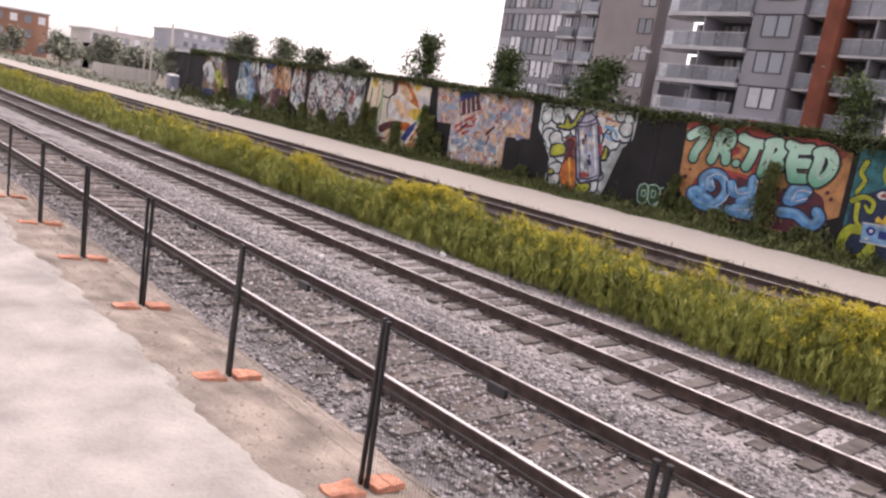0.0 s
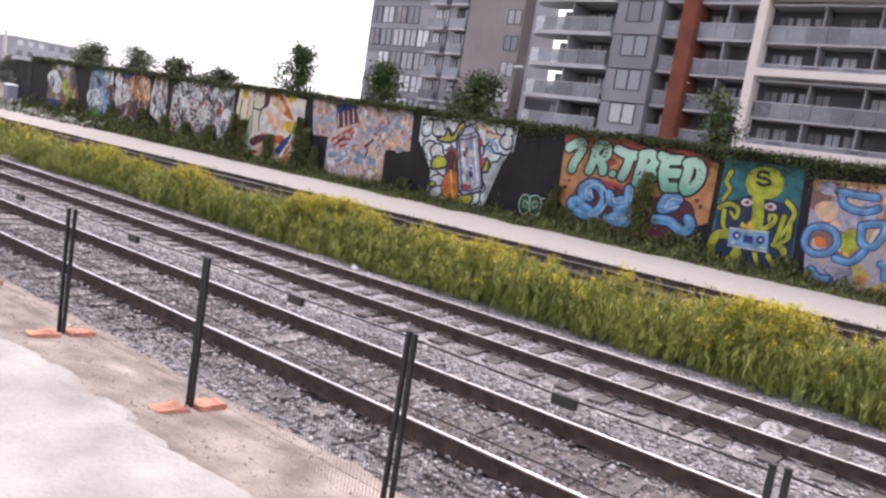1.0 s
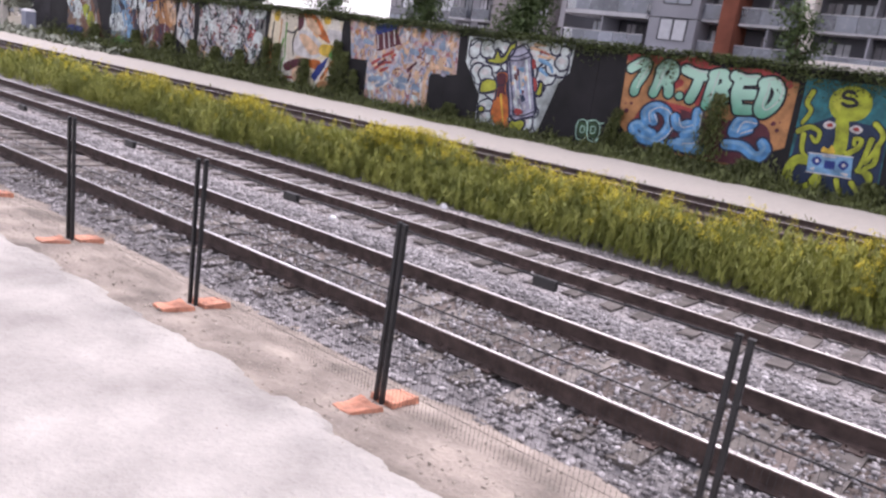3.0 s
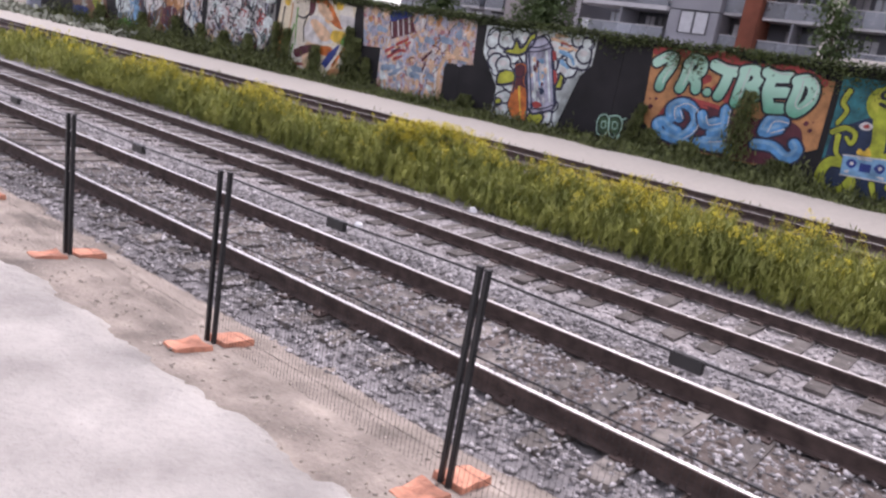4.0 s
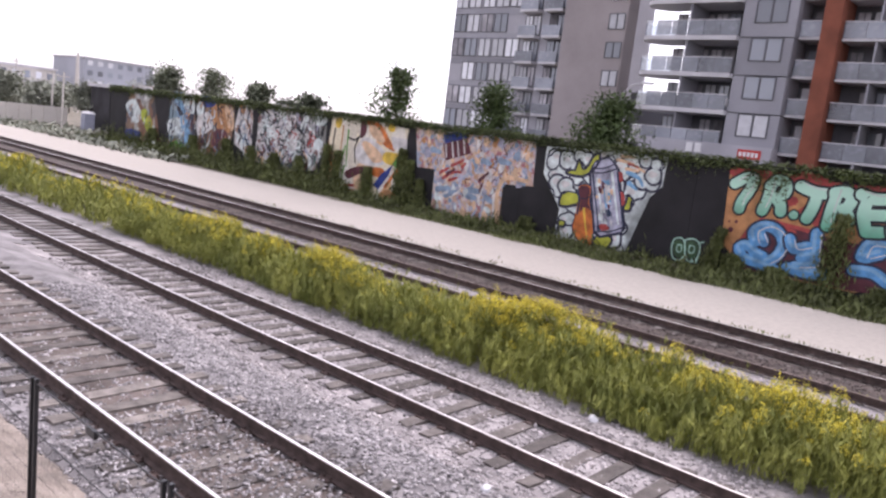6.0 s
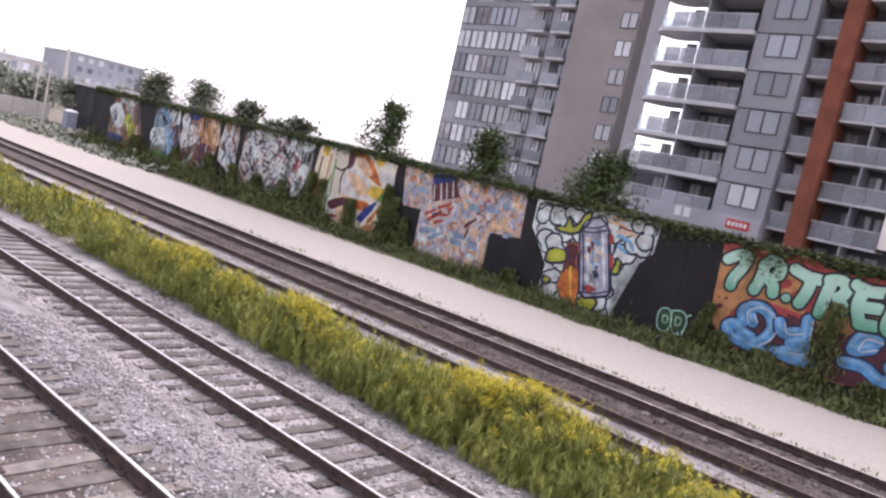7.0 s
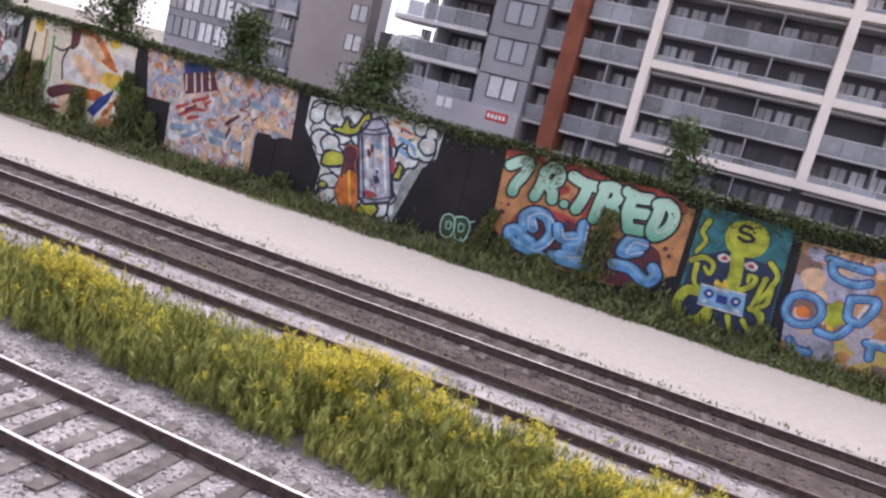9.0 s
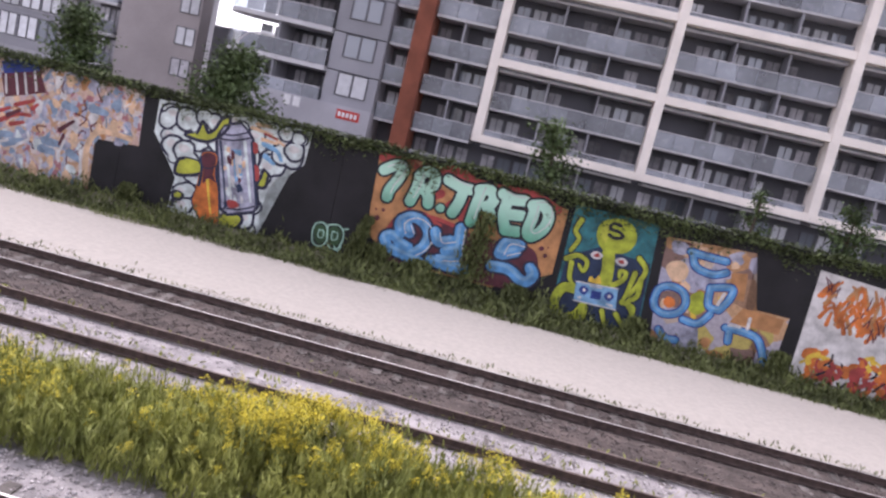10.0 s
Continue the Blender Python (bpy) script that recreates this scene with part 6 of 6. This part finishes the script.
# things kept on the balconies
rk = random.Random(9)
for i in range(26):
    z = GROUND_FLOOR + rk.randrange(1, 9) * STOREY - 0.1
    x = rk.choice([rk.uniform(-21.2, -18.2), rk.uniform(-16.5, 12), rk.uniform(-34, -28.5)])
    chair = tagged(new("balcony_chair"), rk.choice(["white plastic chair standing on a balcony", "dark folding chair standing on a balcony"]), "chair", "balcony chairs")
    chair.matrix_basis = FACE @ pose(x, 0.75, z, 0, 0, rk.uniform(0, 360))
    cm = rk.choice([WHITEPAINT, DARKGREY])
    part("seat", box(-0.22, 0.22, -0.22, 0.22, 0.42, 0.47, 0.01), cm, chair)
    part("backrest", box(-0.22, 0.22, 0.2, 0.24, 0.47, 0.95, 0.01), cm, chair)
    for lx in (-0.19, 0.19):
        for ly in (-0.19, 0.19):
            part("leg", box(lx - 0.02, lx + 0.02, ly - 0.02, ly + 0.02, 0, 0.42), cm, chair)

# ---- grey tower ----
BACK = pose(0, 56.0, 0, 0, 0, math.degrees(math.atan(SLOPE)))
tower = tagged(new("apartment_tower"), "tall grey residential tower with window bands", "building")
tower.matrix_basis = BACK
TH = 46.0
part("wall", box(-59.8, -45.6, 0, 14, -0.6, TH), GREYWALL, tower)
part("taupe_wall", box(-45.5, -39.3, -1.4, 0.2, -0.6, TH), TAUPE, tower, "plain taupe wall slab")
part("link_block", box(-39.3, -35.2, 1.0, 3.4, -0.6, 9.2), DARKGREY, tower, "low charcoal link block")
part("dark_recess", box(-48.0, -46.2, -0.05, 0.2, -0.6, TH), DARKGREY, tower, "charcoal vertical recess")
part("roof", box(-60.0, -45.3, -0.3, 14.2, TH, TH + 0.4), SLAB, tower)
# The many pale panes here paint the sky's reflection on the glass.
z = 4.4
while z < TH - 3:
    for x, w in ((-58.9, 1.6), (-57.2, 1.6), (-55.4, 1.5), (-53.7, 1.6), (-52.0, 1.6)):
        if rb.random() < 0.86:
            window(tower, x, -0.02, z + 0.4, w, 1.75, 0.62, 0.1)
    part("spandrel", box(-59.7, -51.0, -0.04, -0.004, z - 0.35, z + 0.3), GREYPANEL, tower)
    for x in (-49.8, -47.1):
        bal = part("balcony", box(x - 1.0, x + 1.0, -1.0, 0.0, z - 0.25, z - 0.05), SLAB, tower)
        part("guard_panel", box(x - 0.98, x + 0.98, -0.98, -0.93, z - 0.05, z + 0.85), BALGLASS, bal)
        window(tower, x - 0.45, -0.06, z + 0.1, 0.8, 1.8, 0.5, 0.3)
        window(tower, x + 0.45, -0.06, z + 0.1, 0.8, 1.8, 0.2, 0.3)
    window(tower, -40.2, -1.41, z + 0.35, 1.5, 1.3, 0.5, 0.3)
    z += 2.3

# ---- street lamp behind the wall ----
lamp = tagged(new("street_lamp"), "pale metal street lamp with a curved arm", "street lamp")
lamp.location = (-28.9, 38.0, -0.4)
part("pole", tube([(0, 0, 0), (0, 0, 4), (0, 0, 7.2)], [0.09, 0.075, 0.06], 10), SLAB, lamp)
part("arm", tube([(0, 0, 7.2), (0.15, 0, 7.8), (0.6, 0, 8.25), (1.3, 0, 8.4)], [0.055, 0.05, 0.045, 0.04], 8), SLAB, lamp)
part("lamp_head", box(1.2, 1.9, -0.14, 0.14, 8.33, 8.48, 0.04), WHITEPAINT, lamp)


# pale stone and litter on the ballast
for x, y, zz, s, label in ((-12.05, 6.7, -0.32, 0.07, "single white stone lying on grey ballast"), (-12.9, 10.75, -0.56, 0.09, "scrap of white litter beside the rail")):
    bm = bmesh.new()
    bmesh.ops.create_icosphere(bm, subdivisions=2, radius=s, matrix=Matrix.Translation((x, y, zz + s * 0.4)))
    for v in bm.verts:
        v.co += Vector((noise.noise(v.co * 9), noise.noise(v.co * 9 + Vector((5, 0, 0))), 0.5 * noise.noise(v.co * 9 + Vector((0, 7, 0))))) * s * 0.5
    obj("white_stone", bm, WHITEPAINT, None, label, "stone")
for i, (x, y, h) in enumerate(((-88, 31, 6.2), (-104, 36, 6.5), (-80, 33.5, 5.6), (-128, 40, 8.0))):
    pole = tagged(new("utility_pole"), "slender pale pole beside the far tracks", "pole", "poles beside the tracks")
    pole.location = (x, y, -0.7)
    part("shaft", tube([(0, 0, 0), (0, 0, h * 0.5), (0.05, 0, h)], [0.13, 0.11, 0.08], 8), PALE, pole)
    part("crossarm", box(-0.05, 0.05, -0.6, 0.6, h - 0.5, h - 0.4), PALE, pole)


# ---- distance beyond the wall's end ----
def far_house(name, x0, x1, y0, y1, h, wallmat, label, rows, cols, winmat=None, roofmat=SLAB):
    root = tagged(new(name), label, "building")
    root.location = ((x0 + x1) / 2, (y0 + y1) / 2, -0.7)
    dx, dy = (x1 - x0) / 2, (y1 - y0) / 2
    part("wall", box(-dx, dx, -dy, dy, 0, h), wallmat, root)
    part("roof", box(-dx - 0.3, dx + 0.3, -dy - 0.3, dy + 0.3, h, h + 0.35), roofmat, root)
    for i in range(rows):
        for j in range(cols):
            if rb.random() < 0.85:
                y = -dy + (j + 0.5) * 2 * dy / cols
                w = share("window", WIN_DARK if rb.random() < 0.7 else WIN_PALE, root, pose(dx + 0.02, y, h * (i + 0.3) / rows, 0, 0, 90) @ Matrix.Diagonal((2 * dy / cols * 0.5, 1, h / rows * 0.5, 1)))
    return root


# Brick red, lightened so that its colour carries the haze.
BRICK = mat("hazed_red_brick", (0.36, 0.2, 0.14), 0.9, 0.2, 0.2, 3, 0.0)
# Pale blue-grey puts the skyline haze straight into the buildings' colour.
HAZE = mat("haze_toned_glass", (0.42, 0.44, 0.5), 0.5, 0.12, 0.1, 1, 0.0)
far_house("brick_building", -215, -188, 12, 45, 9.5, BRICK, "long red-brick industrial building far along the tracks", 3, 12)
far_house("tower_block", -320, -298, 18, 36, 34, HAZE, "pale tower block on the skyline, haze put into its colour", 9, 6)
far_house("tower_block", -318, -297, 40, 56, 29, HAZE, "pale tower block on the skyline, haze put into its colour", 8, 5)
far_house("pale_building", -160, -148, 42, 53, 7.2, PALE, "low pale building with small windows", 3, 6)
far_house("cream_house", -152, -144, 42, 51, 4.8, PALE, "small cream house with dark windows", 2, 4)
far_house("glass_office", -226, -206, 82, 100, 12.5, HAZE, "blue-grey glass office block, haze put into its colour", 5, 7)
far_house("long_shed", -98, -90, 38, 44, 5.2, ROOMDARK, "low dark shed beyond the end of the wall", 1, 2)
mast = tagged(new("mast"), "slender pale mast rising over the trees", "mast")
mast.location = (-155, 59.5, -0.7)
part("shaft", tube([(0, 0, 0), (0, 0, 6), (0, 0, 11.2)], [0.5, 0.42, 0.22], 8), PALE, mast)
hoarding = tagged(new("hoarding"), "pale site hoarding by the track", "fence")
hoarding.location = (-102, 33, -0.7)
for i in range(6):
    part("board", box(-0.05, 0.05, -4 + i * 1.35, -2.7 + i * 1.35, 0, 2.3), PALE, hoarding)
booth = tagged(new("portable_toilet"), "grey-blue portable toilet with a pale roof", "portable toilet")
booth.location = (-92.8, 35.6, -0.62)
BOOTH = mat("booth_plastic", (0.3, 0.32, 0.4), 0.5, 0.1, 2, 10, 0.0)
part("cabin", box(-0.55, 0.55, -0.55, 0.55, 0, 2.05, 0.04), BOOTH, booth)
part("door", box(0.551, 0.58, -0.38, 0.38, 0.15, 1.9, 0.01), BOOTH, booth)
dome = box(-0.6, 0.6, -0.6, 0.6, 2.05, 2.3)
for vert in dome.verts:
    if vert.co.z > 2.2:
        vert.co.x *= 0.6
        vert.co.y *= 0.6
part("roof", dome, WHITEPAINT, booth)
# Haze on these distant trees sits in their leaf colour.
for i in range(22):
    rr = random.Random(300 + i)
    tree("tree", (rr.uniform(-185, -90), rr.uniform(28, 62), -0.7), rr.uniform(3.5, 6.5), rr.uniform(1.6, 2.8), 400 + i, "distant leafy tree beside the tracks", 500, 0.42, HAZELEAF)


def scrub(rng):
    x = rng.uniform(-200, -60)
    y = rng.uniform(26.3, 34)
    return x, y, -0.6 + abs(rng.normal(0, 0.5)) * (0.5 + 0.5 * noise.noise((x * 0.2, y * 0.3, 4)))


greenery("scrub", "dry scrub and long grass beyond the wall, haze-toned", "scrub", 9000, 35, scrub, 0.3, HAZELEAF, 2.0, 0.5, 0.4)
